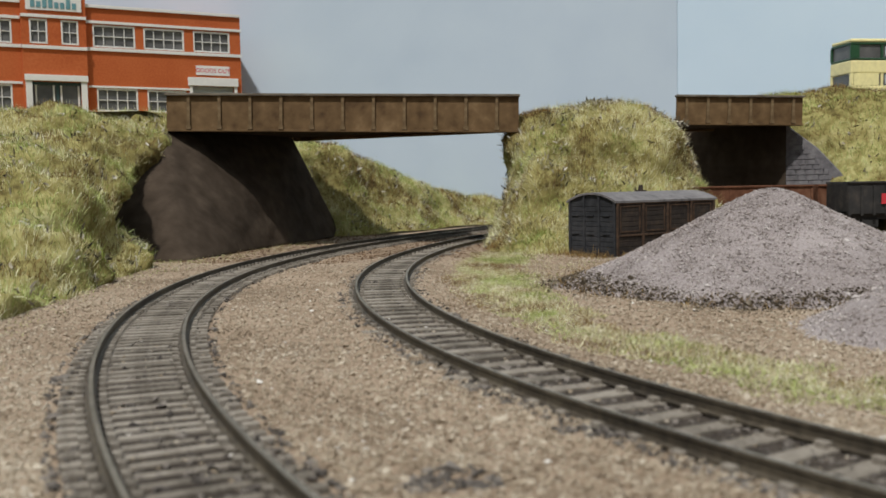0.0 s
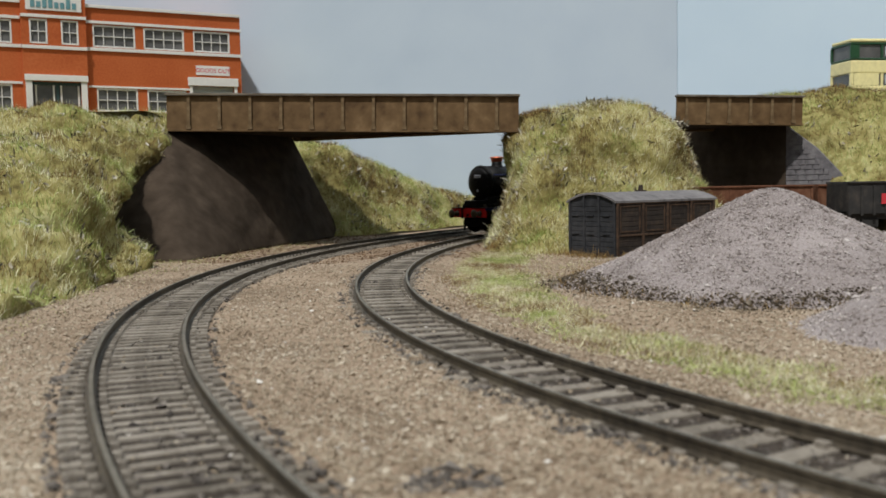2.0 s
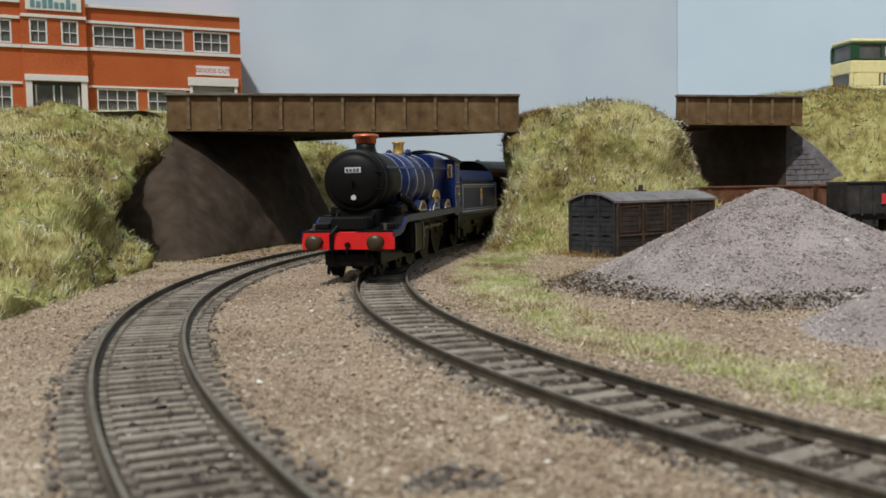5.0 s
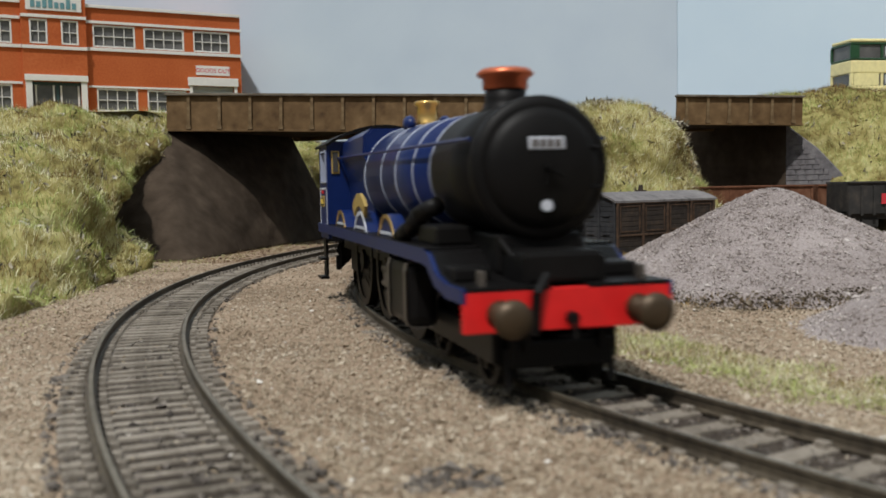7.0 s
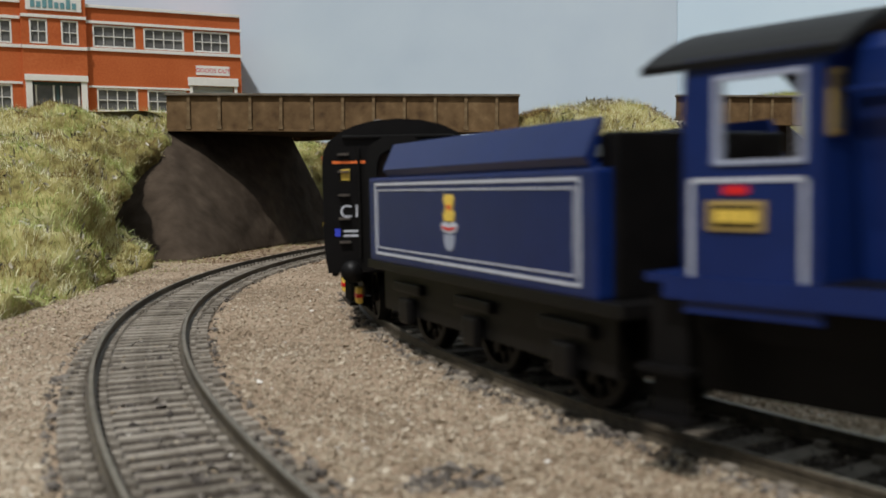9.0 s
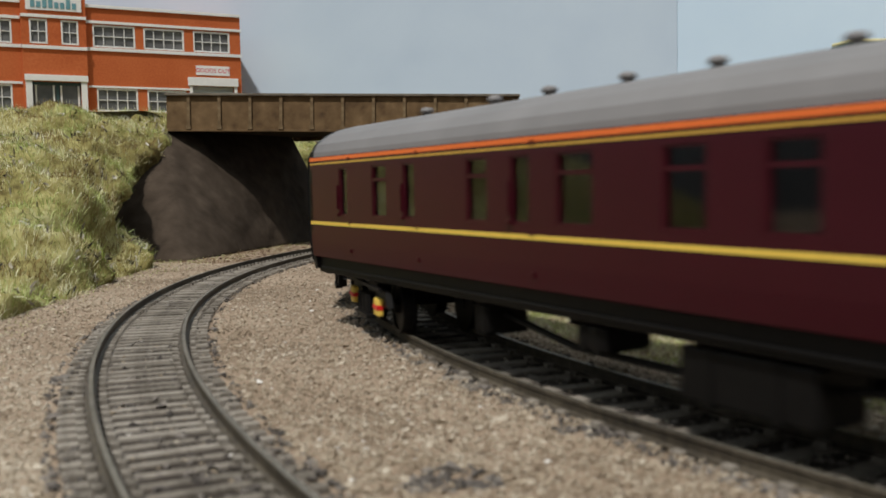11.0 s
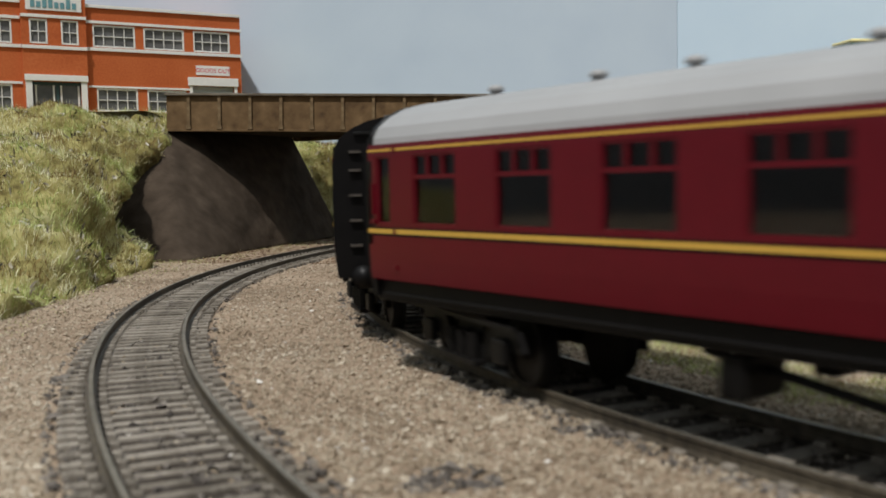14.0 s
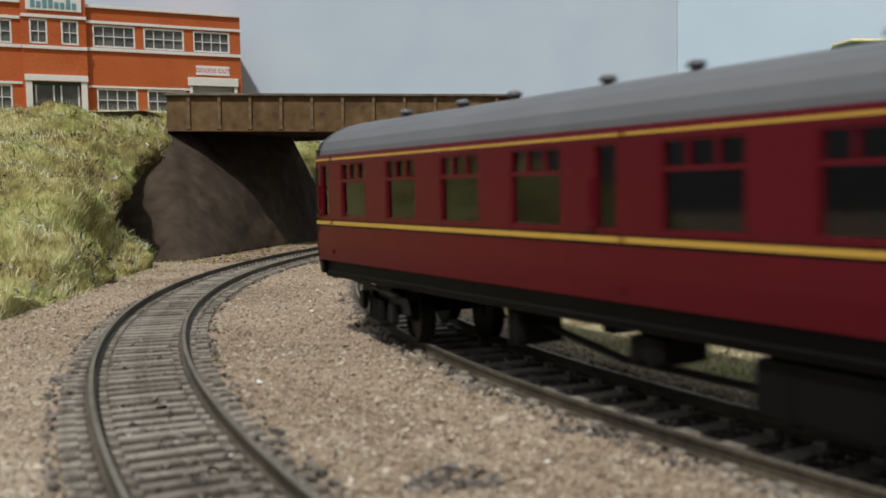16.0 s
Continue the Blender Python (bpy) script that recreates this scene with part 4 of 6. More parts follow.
def build_coach(label, paint_m, roof_m, windows, orange, yellow_boxes, vents):
    """windows: (centre behind the front end, width, kind): 'w' wide with sliding vents, 'n' narrow door light, 'f' frosted, 't' two-pane."""
    L = COACH_L
    co = thing("railway_coach", label, "railway coach", group="coaches of the train")
    P = COACH_P
    X = lambda u: P - u
    zb, zt = 15.7, 40.1
    wz0, wz1 = (26.0, 37.2) if orange else (25.7, 38.0)
    cuts = sorted({0.6, L - 0.6} | {round(u + d * w / 2, 3) for u, w, k in windows for d in (-1, 1)})
    zs = [zb, 17, 19.5, 22, 24.5, wz0, 33.5, wz1, 39.0, zt]
    for s in (-1, 1):
        bm = bmesh.new()
        grid = {}

        def v(i, j):
            if (i, j) not in grid:
                grid[i, j] = bm.verts.new((X(cuts[i]), s * side_y(zs[j]), zs[j]))
            return grid[i, j]
        for i in range(len(cuts) - 1):
            mid = (cuts[i] + cuts[i + 1]) / 2
            hole = any(abs(mid - u) < w / 2 for u, w, k in windows)
            for j in range(len(zs) - 1):
                if hole and wz0 - 0.01 <= zs[j] < wz1 - 0.01:
                    continue
                bm.faces.new((v(i, j), v(i + 1, j), v(i + 1, j + 1), v(i, j + 1)))
        ob = part("body_side", bm, paint_m, co)
        me = ob.data
        flip = sum(p.normal.y for p in me.polygons) * s < 0
        if flip:
            me.flip_normals()
        sol = ob.modifiers.new("thickness", "SOLIDIFY")
        sol.thickness, sol.offset = 0.0008, -1
        for u, w, k in windows:
            bm = bmesh.new()
            box(bm, X(u + w / 2), X(u - w / 2), min(s * 17.0, s * 17.25), max(s * 17.0, s * 17.25), wz0 - 0.3, wz1 + 0.3)
            wn = part("window_pane", bm, M_WHITEGLASS if k == "f" else M_GLASS, ob, "frosted white pane" if k == "f" else "")
            if k != "f":
                wn.visible_shadow = False
            bm = bmesh.new()
            x0, x1 = X(u + w / 2), X(u - w / 2)
            ya, yb = min(s * 17.2, s * 17.75), max(s * 17.2, s * 17.75)
            f = 0.45
            for q in ((x0, x0 + f, wz0, wz1), (x1 - f, x1, wz0, wz1), (x0 + f, x1 - f, wz0, wz0 + f), (x0 + f, x1 - f, wz1 - f, wz1)):
                box(bm, q[0], q[1], ya, yb, q[2], q[3])
            if k in "wt":
                box(bm, x0 + f, x1 - f, ya, yb, 33.7, 34.4)
            if k == "w":
                for t in (0.33, 0.67):
                    xm = x0 + (x1 - x0) * t
                    box(bm, xm - 0.3, xm + 0.3, ya, yb, 34.4, wz1 - f)
            part("window_frame", bm, paint_m, ob)
        for nm, z, w, mt, lb in (("waist_line", 24.0 if orange else 24.5, 0.8, M_YELLOW if orange else M_WAIST, "yellow waist line"), ("cant_line", 38.4 if orange else 39.0, 0.45, M_WAIST, "gold line above the windows")):
            bm = bmesh.new()
            strip(bm, [(X(0.8), z), (X(L - 0.8), z)], s * (side_y(z) + 0.02), w, 0.1)
            if nm == "waist_line" and not orange:
                for dz in (-0.62, 0.62):
                    edge = bmesh.new()
                    strip(edge, [(X(0.8), z + dz), (X(L - 0.8), z + dz)], s * (side_y(z) + 0.02), 0.2, 0.09)
                    part("waist_edge", edge, M_BLACK, ob, "thin black edge of the waist line")
            part(nm, bm, mt, ob, lb)
        if orange:
            bm = bmesh.new()
            strip(bm, [(X(0.8), 39.5), (X(L - 0.8), 39.5)], s * (side_y(39.5) + 0.02), 0.85, 0.14)
            part("cant_stripe", bm, M_ORANGE, ob, "orange cantrail stripe")
        # door handles and hinges
        for u, w, k in windows:
            if k == "n":
                bm = bmesh.new()
                box(bm, X(u + 3.6), X(u + 2.2), min(s * 17.8, s * 18.5), max(s * 17.8, s * 18.5), 25.9, 26.5)
                box(bm, X(u + 3.3), X(u + 2.9), min(s * 17.7, s * 18.3), max(s * 17.7, s * 18.3), 27.5, 33)
                for z in (17.5, 24, 38.5):
                    box(bm, X(u - 3.2), X(u - 4.0), min(s * 17.3, s * 18.1), max(s * 17.3, s * 18.1), z, z + 0.9)
                part("door_handle", bm, paint_m, ob)
        # solebar and footboards
        bm = bmesh.new()
        box(bm, X(L - 1), X(1), min(s * 14.8, s * 16.3), max(s * 14.8, s * 16.3), 11.6, 15.8, 0.5)
        box(bm, X(L - 3), X(3), min(s * 15.9, s * 16.7), max(s * 15.9, s * 16.7), 12.6, 13.2, 0.2)
        part("solebar", bm, M_UNDER, co)
    # roof
    prof = [(17.55, 39.7), (17.3, 41.2), (16.3, 43.2), (13.6, 45.3), (10.2, 46.9), (5.6, 48.0), (0, 48.4)]
    prof = prof + [(-y, z) for y, z in prof[-2::-1]]
    bm = bmesh.new()
    a = [bm.verts.new((X(0.3), y, z)) for y, z in prof]
    b = [bm.verts.new((X(L - 0.3), y, z)) for y, z in prof]
    for i in range(len(prof) - 1):
        bm.faces.new((a[i], a[i + 1], b[i + 1], b[i]))
    bm.faces.new(a)
    bm.faces.new(b)
    part("roof", bm, roof_m, co, "grey curved roof", smooth=False)
    roof = co.children[-1]
    for p in roof.data.polygons:
        p.use_smooth = abs(p.normal.x) < 0.5
    for u in vents:
        for yy in (-5.0,):
            bm = bmesh.new()
            tube(bm, (X(u), yy, 46), (X(u), yy, 48.7), 1.0, 0.9, 10)
            lathe(bm, [(1.3, 48.5), (1.5, 48.9), (1.1, 49.5), (0.01, 49.7)], Matrix.Translation((X(u), yy, 0)), 12)
            part("roof_vent", bm, roof_m, co, "round roof ventilator", smooth=True)
    # ends: gangway, steps, lamp irons, buffers
    for e in (0, 1):
        xe = X(0) if e == 0 else X(L)
        d = 1 if e == 0 else -1
        bm = bmesh.new()
        outline = [(side_y(z), z) for z in (12.5, 17, 22, 30, 37, 41.5)] + prof[1:-1] + [(-side_y(z), z) for z in (41.5, 37, 30, 22, 17, 12.5)]
        m = Matrix.Translation((xe - d * 0.9, 0, 0)) @ Matrix.Rotation(math.pi / 2, 4, "Z")
        extrude(bm, outline, -0.9, 0.9, m)
        end = part("body_end", bm, M_BLACK, co, "plain black coach end")
        bm = bmesh.new()
        g = [(-7.6, 13.5), (7.6, 13.5), (7.6, 39), (6.6, 42), (3.6, 43.8), (-3.6, 43.8), (-6.6, 42), (-7.6, 39)]
        h = [(-5.0, 15.5), (5.0, 15.5), (5.0, 37.5), (4.2, 39.8), (2.2, 41), (-2.2, 41), (-4.2, 39.8), (-5.0, 37.5)]
        go = [[bm.verts.new((xe + d * q, y, z)) for y, z in lst] for q, lst in ((0, g), (5.2, g), (5.2, h), (0.4, h))]
        for p, q in zip(go, go[1:]):
            for i in range(8):
                bm.faces.new((p[i], p[(i + 1) % 8], q[(i + 1) % 8], q[i]))
        part("gangway", bm, M_UNDER, end, "black corridor gangway")
        bm = bmesh.new()
        box(bm, min(xe + d * 0.1, xe + d * 0.6), max(xe + d * 0.1, xe + d * 0.6), -4.95, 4.95, 15.6, 40.5)
        part("corridor_door", bm, M_DOORBROWN, end, "brown corridor door inside the gangway")
        for s in (-1, 1):
            bm = bmesh.new()
            for z in (19.5, 25, 30.5, 36, 40):
                box(bm, min(xe, xe + d * 1.1), max(xe, xe + d * 1.1), min(s * 11.6, s * 14.2), max(s * 11.6, s * 14.2), z, z + 0.5)
            part("step", bm, M_STEEL, end, "small steel step")
            bm = bmesh.new()
            lathe(bm, [(1.6, 0), (1.2, 0.5), (1.0, 3.0), (2.6, 3.3), (2.6, 3.8), (0.01, 4.3)], Matrix.Translation((xe, s * 11.4, 13.0)) @ Matrix.Rotation(d * math.pi / 2, 4, "Y"), 18)
            part("buffer", bm, M_BLACK, end, smooth=True)
            bm = bmesh.new()
            tube(bm, (xe + d * 0.6, s * 9.3, 16), (xe + d * 0.6, s * 9.3, 42), 0.3, 0.3, 6)
            part("pipe", bm, M_UNDER, end)
        bm = bmesh.new()
        tube(bm, (xe + d * 0.7, -13, 44.2), (xe + d * 0.7, 13, 44.2), 0.4, 0.4, 6)
        part("pipe", bm, M_UNDER, end)
        bm = bmesh.new()
        tube(bm, (xe, 0, 9.5), (xe + d * (COACH_GAP / 2 + 0.4), 0, 9.5), 1.0)
        part("coupling", bm, M_UNDER, end)
    # floor, seats, underframe boxes
    bm = bmesh.new()
    box(bm, X(L - 1), X(1), -14.6, 14.6, 13.2, 15.4)
    box(bm, X(L - 4), X(4), -0.4, 0.4, 15.4, 40)
    for u in np.arange(20, L - 10, 13.5):
        box(bm, X(u + 3), X(u), -16, -5, 15.4, 25.6, 0.5)
        box(bm, X(u + 3), X(u), 5, 16, 15.4, 25.6, 0.5)
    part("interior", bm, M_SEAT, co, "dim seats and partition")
    for u, w, h in ((98, 22, 7.2), (128, 7, 3.6), (160, 4, 5.0)):
        for y0, y1 in ((-15, -6), (6, 15)):
            bm = bmesh.new()
            box(bm, X(u + w / 2), X(u - w / 2), y0, y1, 10.8 - h, 10.9, 0.5)
            for k in (-0.25, 0.25):
                box(bm, X(u + w * k + 0.4), X(u + w * k - 0.4), y0 - 0.25, y1 + 0.25, 10.4 - h, 10.9)
            part("battery_box", bm, M_UNDER, co, "black underframe box")
    for s in (-1, 1):
        bm = bmesh.new()
        tube(bm, (X(70), s * 11, 10.5), (X(100), s * 11, 6), 0.6)
        tube(bm, (X(100), s * 11, 6), (X(137), s * 11, 6), 0.6)
        tube(bm, (X(137), s * 11, 6), (X(167), s * 11, 10.5), 0.6)
        part("truss_rod", bm, M_UNDER, co)
    bogies = []
    for u in (24.5, L - 24.5):
        bg = part("bogie", bogie_bm(), M_UNDER, co, "black four-wheel bogie", at=at(X(u), 0, 0))
        for dx in (-13.8, 13.8):
            for s in (-1, 1):
                wheel(bg, dx, s * 7.9, 6.0)
                bm = bmesh.new()
                box(bm, dx - 2.1, dx + 2.1, min(s * 12.6, s * 14.0), max(s * 12.6, s * 14.0), 4.2, 8.2, 0.5)
                ab = part("axle_box", bm, M_YELLOW if yellow_boxes else M_UNDER, bg, "yellow axle box with a red band" if yellow_boxes else "")
        if yellow_boxes:
            for dx in (-13.8, 13.8):
                for s in (-1, 1):
                    bm = bmesh.new()
                    box(bm, dx - 2.2, dx + 2.2, min(s * 12.7, s * 14.1), max(s * 12.7, s * 14.1), 5.7, 6.7)
                    part("red_band", bm, M_RED, bg)
        bogies.append((bg, u, X(u)))
    return co, bogies


def bogie_bm():
    bm = bmesh.new()
    for s in (-1, 1):
        ya, yb = min(s * 11.2, s * 12.6), max(s * 11.2, s * 12.6)
        extrude(bm, [(-19.5, 6.5), (-17.5, 9.6), (-8.5, 9.6), (-6, 6), (6, 6), (8.5, 9.6), (17.5, 9.6), (19.5, 6.5), (10.5, 5.6), (6.5, 3.0), (-6.5, 3.0), (-10.5, 5.6)], ya, yb)
        for x in (-4, 0, 4):
            tube(bm, (x, s * 13.2, 3.4), (x, s * 13.2, 8.0), 1.2, 1.2, 8)
        box(bm, -7, 7, min(s * 12.4, s * 14.6), max(s * 12.4, s * 14.6), 2.6, 3.6, 0.2)
        box(bm, -20, 20, min(s * 13.6, s * 14.4), max(s * 13.6, s * 14.4), 10.0, 10.7)
    box(bm, -5, 5, -11.5, 11.5, 5, 10.5)
    return bm


LOCO, DRIVERS, RODS = build_loco()
TENDER = build_tender()
OPEN_WINDOWS = [(13.9, 9.4, "f"), (28, 5.5, "n")] + [(43.4, 11, "w"), (65.4, 13, "w"), (91.0, 14, "w"), (114.7, 14.4, "w"), (132.8, 5.0, "n"), (149.5, 13.3, "w"), (172.2, 13.2, "w"), (194.4, 12.6, "w"), (216.4, 12.2, "w"), (231.6, 4.6, "n")]
BRAKE_WINDOWS = [(10, 4, "n"), (28, 11, "w"), (48, 11, "w"), (68, 11, "w"), (88, 8, "t"), (105, 8, "t"), (128, 9, "t"), (142.5, 5.6, "n"), (156, 7.2, "t"), (182.3, 5.2, "n"), (196.2, 7.2, "t"), (215.8, 4.8, "n")]
COACHES = [
    build_coach("dull crimson brake coach with orange cantrail stripe and yellow axle boxes", M_MAROON2, M_ROOF1, BRAKE_WINDOWS, True, True, (20, 61, 90, 112, 131, 152, 170, 198)),
    build_coach("glossy maroon coach with pale grey roof and yellow waist line", M_MAROON, M_ROOF2, OPEN_WINDOWS, False, False, (20, 50, 76, 97, 128, 147, 173, 191, 215)),
    build_coach("glossy maroon coach with dark grey roof and yellow waist line", M_MAROON, M_ROOF3, OPEN_WINDOWS, False, False, (20, 50, 76, 97, 128, 147, 173, 191, 215)),
]

# small data panel marks on the leading coach's end
lead_end = [o for o in COACHES[0][0].children if o.name.startswith("body_end")][0]
text_mesh("end_mark", "C1", 4.2, M_WHITE, lead_end, at(COACH_P + 0.3, -11.5, 26.8, 90, 0, 90), "white letters")
for nm, c, y, z, w, h in (("notice", M_YELLOW, -12.5, 35.5, 2.0, 2.6), ("notice", M_WHITE, -11.5, 22.3, 3.4, 0.5), ("notice", M_WHITE, -11.5, 21.2, 3.4, 0.5), ("notice", paint("blue_label", (0.03, 0.05, 0.5), 0.5), -14.6, 22.0, 1.3, 1.8), ("warning_line", M_ORANGE, -11.5, 38.4, 8.0, 0.6)):
    bm = bmesh.new()
    box(bm, COACH_P, COACH_P + 0.15, y - w / 2, y + w / 2, z - h / 2, z + h / 2)
    part(nm, bm, c, lead_end, "small coloured label")

# ---- how far the buffer beam has come along the main line, in mm, at each second ----
PROGRESS = [(0.0, -540), (1.5, -361), (2.0, -308), (3.0, -184), (3.5, -135), (4.0, -90), (5.2, 23), (6.5, 149), (7.0, 199), (7.5, 245), (8.0, 290), (8.5, 336), (9.0, 385), (9.2, 406), (10.3, 521), (11.4, 640), (12.0, 700), (12.5, 750), (13.5, 858), (14.0, 913), (14.5, 966), (15.1, 1031.5), (16.0, 1124)]


def progress(t):
    ts, vs = [p[0] for p in PROGRESS], [p[1] for p in PROGRESS]
    sl = np.gradient(np.array(vs, dtype=float), np.array(ts))
    i = min(max(int(np.searchsorted(ts, t)) - 1, 0), len(ts) - 2)
    h = ts[i + 1] - ts[i]
    u = (t - ts[i]) / h
    return (vs[i] * (1 + 2 * u) * (1 - u) ** 2 + sl[i] * h * u * (1 - u) ** 2 + vs[i + 1] * u * u * (3 - 2 * u) + sl[i + 1] * h * u * u * (u - 1))


def ride(s, u1, u2):
    """The pose of a vehicle whose pivots are u1 and u2 behind the buffer beam."""
    x1, y1, _ = MAIN.at(s - u1)
    x2, y2, _ = MAIN.at(s - u2)
    th = math.atan2(y1 - y2, x1 - x2)
    return at(x1, y1, RAIL_Z, 0, 0, math.degrees(th)), th


COACH_U = [269.5, 524.5, 784.0]
TIMES = [i * 0.2 for i in range(81)]


def motions():
    rows = []
    for t in TIMES:
        # the rigid wheelbase runs a little askew on the tight far curve
        skew = -5.0 * min(1.0, max(0.0, (6.3 - t) / 2.0))
        m, th = ride(progress(t), 60, 127)
        back = at(-34, 0, 0)
        rows.append((t, m @ back @ at(0, 0, 0, 0, 0, skew) @ at(34 - 14, 0, 0)))
    walk(LOCO, rows)
    walk(TENDER, [(t, ride(progress(t), 180, 240)[0]) for t in TIMES])
    for (co, bogies), u0 in zip(COACHES, COACH_U):
        walk(co, [(t, ride(progress(t), u0 + COACH_P, u0 + COACH_L - COACH_P)[0]) for t in TIMES])
        for bg, u, x in bogies:
            rows = []
            for t in TIMES:
                s = progress(t)
                th = ride(s, u0 + COACH_P, u0 + COACH_L - COACH_P)[1]
                rows.append((t, at(x, 0, 0, 0, 0, math.degrees(MAIN.at(s - u0 - u)[2] - th))))
            walk(bg, rows)
    fine = [i * 0.1 for i in range(161)]
    for w, x, y, r in DRIVERS:
        walk(w, [(t, at(x, y, r, 0, math.degrees(progress(t) / 12.6) + (90 if y > 0 else 0), 0)) for t in fine])
    for rod, s in zip(RODS, (-1, 1)):
        rows = []
        for t in fine:
            a = progress(t) / 12.6 + (math.pi / 2 if s > 0 else 0)
            rows.append((t, at(-math.sin(a) * 5.67, 0, 12.6 - math.cos(a) * 5.67)))
        walk(rod, rows)


# ---- factory behind the bank ----
M_BRICKRED = mat("orange_red_brick_card", [(0.37, 0.08, 0.022), (0.44, 0.105, 0.03), (0.49, 0.13, 0.043)], 0.75, fine=1.6, coarse=40, bump=0.15, relief=0.15, spec=0.2)
M_TRIM = paint("white_painted_trim", (0.68, 0.66, 0.63), 0.6, vary=0.06)
M_SHUTTER = paint("grey_roller_shutter", (0.33, 0.34, 0.34), 0.6)
M_TEAL = paint("teal_sign_paint", (0.12, 0.27, 0.3), 0.6)
M_SIGNRED = paint("red_sign_letters", (0.6, 0.05, 0.08), 0.6)
M_DARKGLASS = paint("dark_window_glass", (0.11, 0.108, 0.105), 0.15, vary=0.35, fine=14, spec=0.6)
M_DOORGREEN = paint("dark_green_door_bars", (0.03, 0.06, 0.06), 0.5)


def holed_wall(name, x0, x1, z0, z1, holes, y, thick, material, parent):
    xs = sorted({x0, x1} | {h[i] for h in holes for i in (0, 1)})
    zs = sorted({z0, z1} | {h[i] for h in holes for i in (2, 3)})
    bm, grid = bmesh.new(), {}

    def v(i, j):
        if (i, j) not in grid:
            grid[i, j] = bm.verts.new((xs[i], y, zs[j]))
        return grid[i, j]
    for i in range(len(xs) - 1):
        for j in range(len(zs) - 1):
            cx, cz = (xs[i] + xs[i + 1]) / 2, (zs[j] + zs[j + 1]) / 2
            if not any(h[0] < cx < h[1] and h[2] < cz < h[3] for h in holes):
                bm.faces.new((v(i, j), v(i + 1, j), v(i + 1, j + 1), v(i, j + 1)))
    ob = part(name, bm, material, parent)
    if ob.data.polygons[0].normal.y < 0:
        ob.data.flip_normals()
    sol = ob.modifiers.new("thickness", "SOLIDIFY")
    sol.thickness, sol.offset = thick * MM, -1
    return ob


def window(parent, x0, x1, z0, z1, y, nx, nz, frame_w=1.0, bar=0.6):
    bm = bmesh.new()
    box(bm, x0, x1, y - 2.0, y - 1.6, z0, z1)
    pane = part("window_pane", bm, M_DARKGLASS, parent, "dark glass pane")
    bm = bmesh.new()
    for q in ((x0 - 0.3, x0 + frame_w, z0, z1), (x1 - frame_w, x1 + 0.3, z0, z1), (x0 - 0.3, x1 + 0.3, z0 - 0.3, z0 + frame_w), (x0 - 0.3, x1 + 0.3, z1 - frame_w, z1 + 0.3)):
        box(bm, q[0], q[1], y - 1.6, y + 0.25, q[2], q[3])
    part("window_frame", bm, M_TRIM, parent, "white window frame")
    for i in range(1, nx):
        x = x0 + (x1 - x0) * i / nx
        bm = bmesh.new()
        box(bm, x - bar / 2, x + bar / 2, y - 1.6, y - 0.4, z0 + frame_w, z1 - frame_w)
        part("glazing_bar", bm, M_TRIM, parent)
    for j in range(1, nz):
        z = z0 + (z1 - z0) * j / nz
        bm = bmesh.new()
        box(bm, x0 + frame_w, x1 - frame_w, y - 1.6, y - 0.3, z - bar / 2, z + bar / 2)
        part("glazing_bar", bm, M_TRIM, parent)


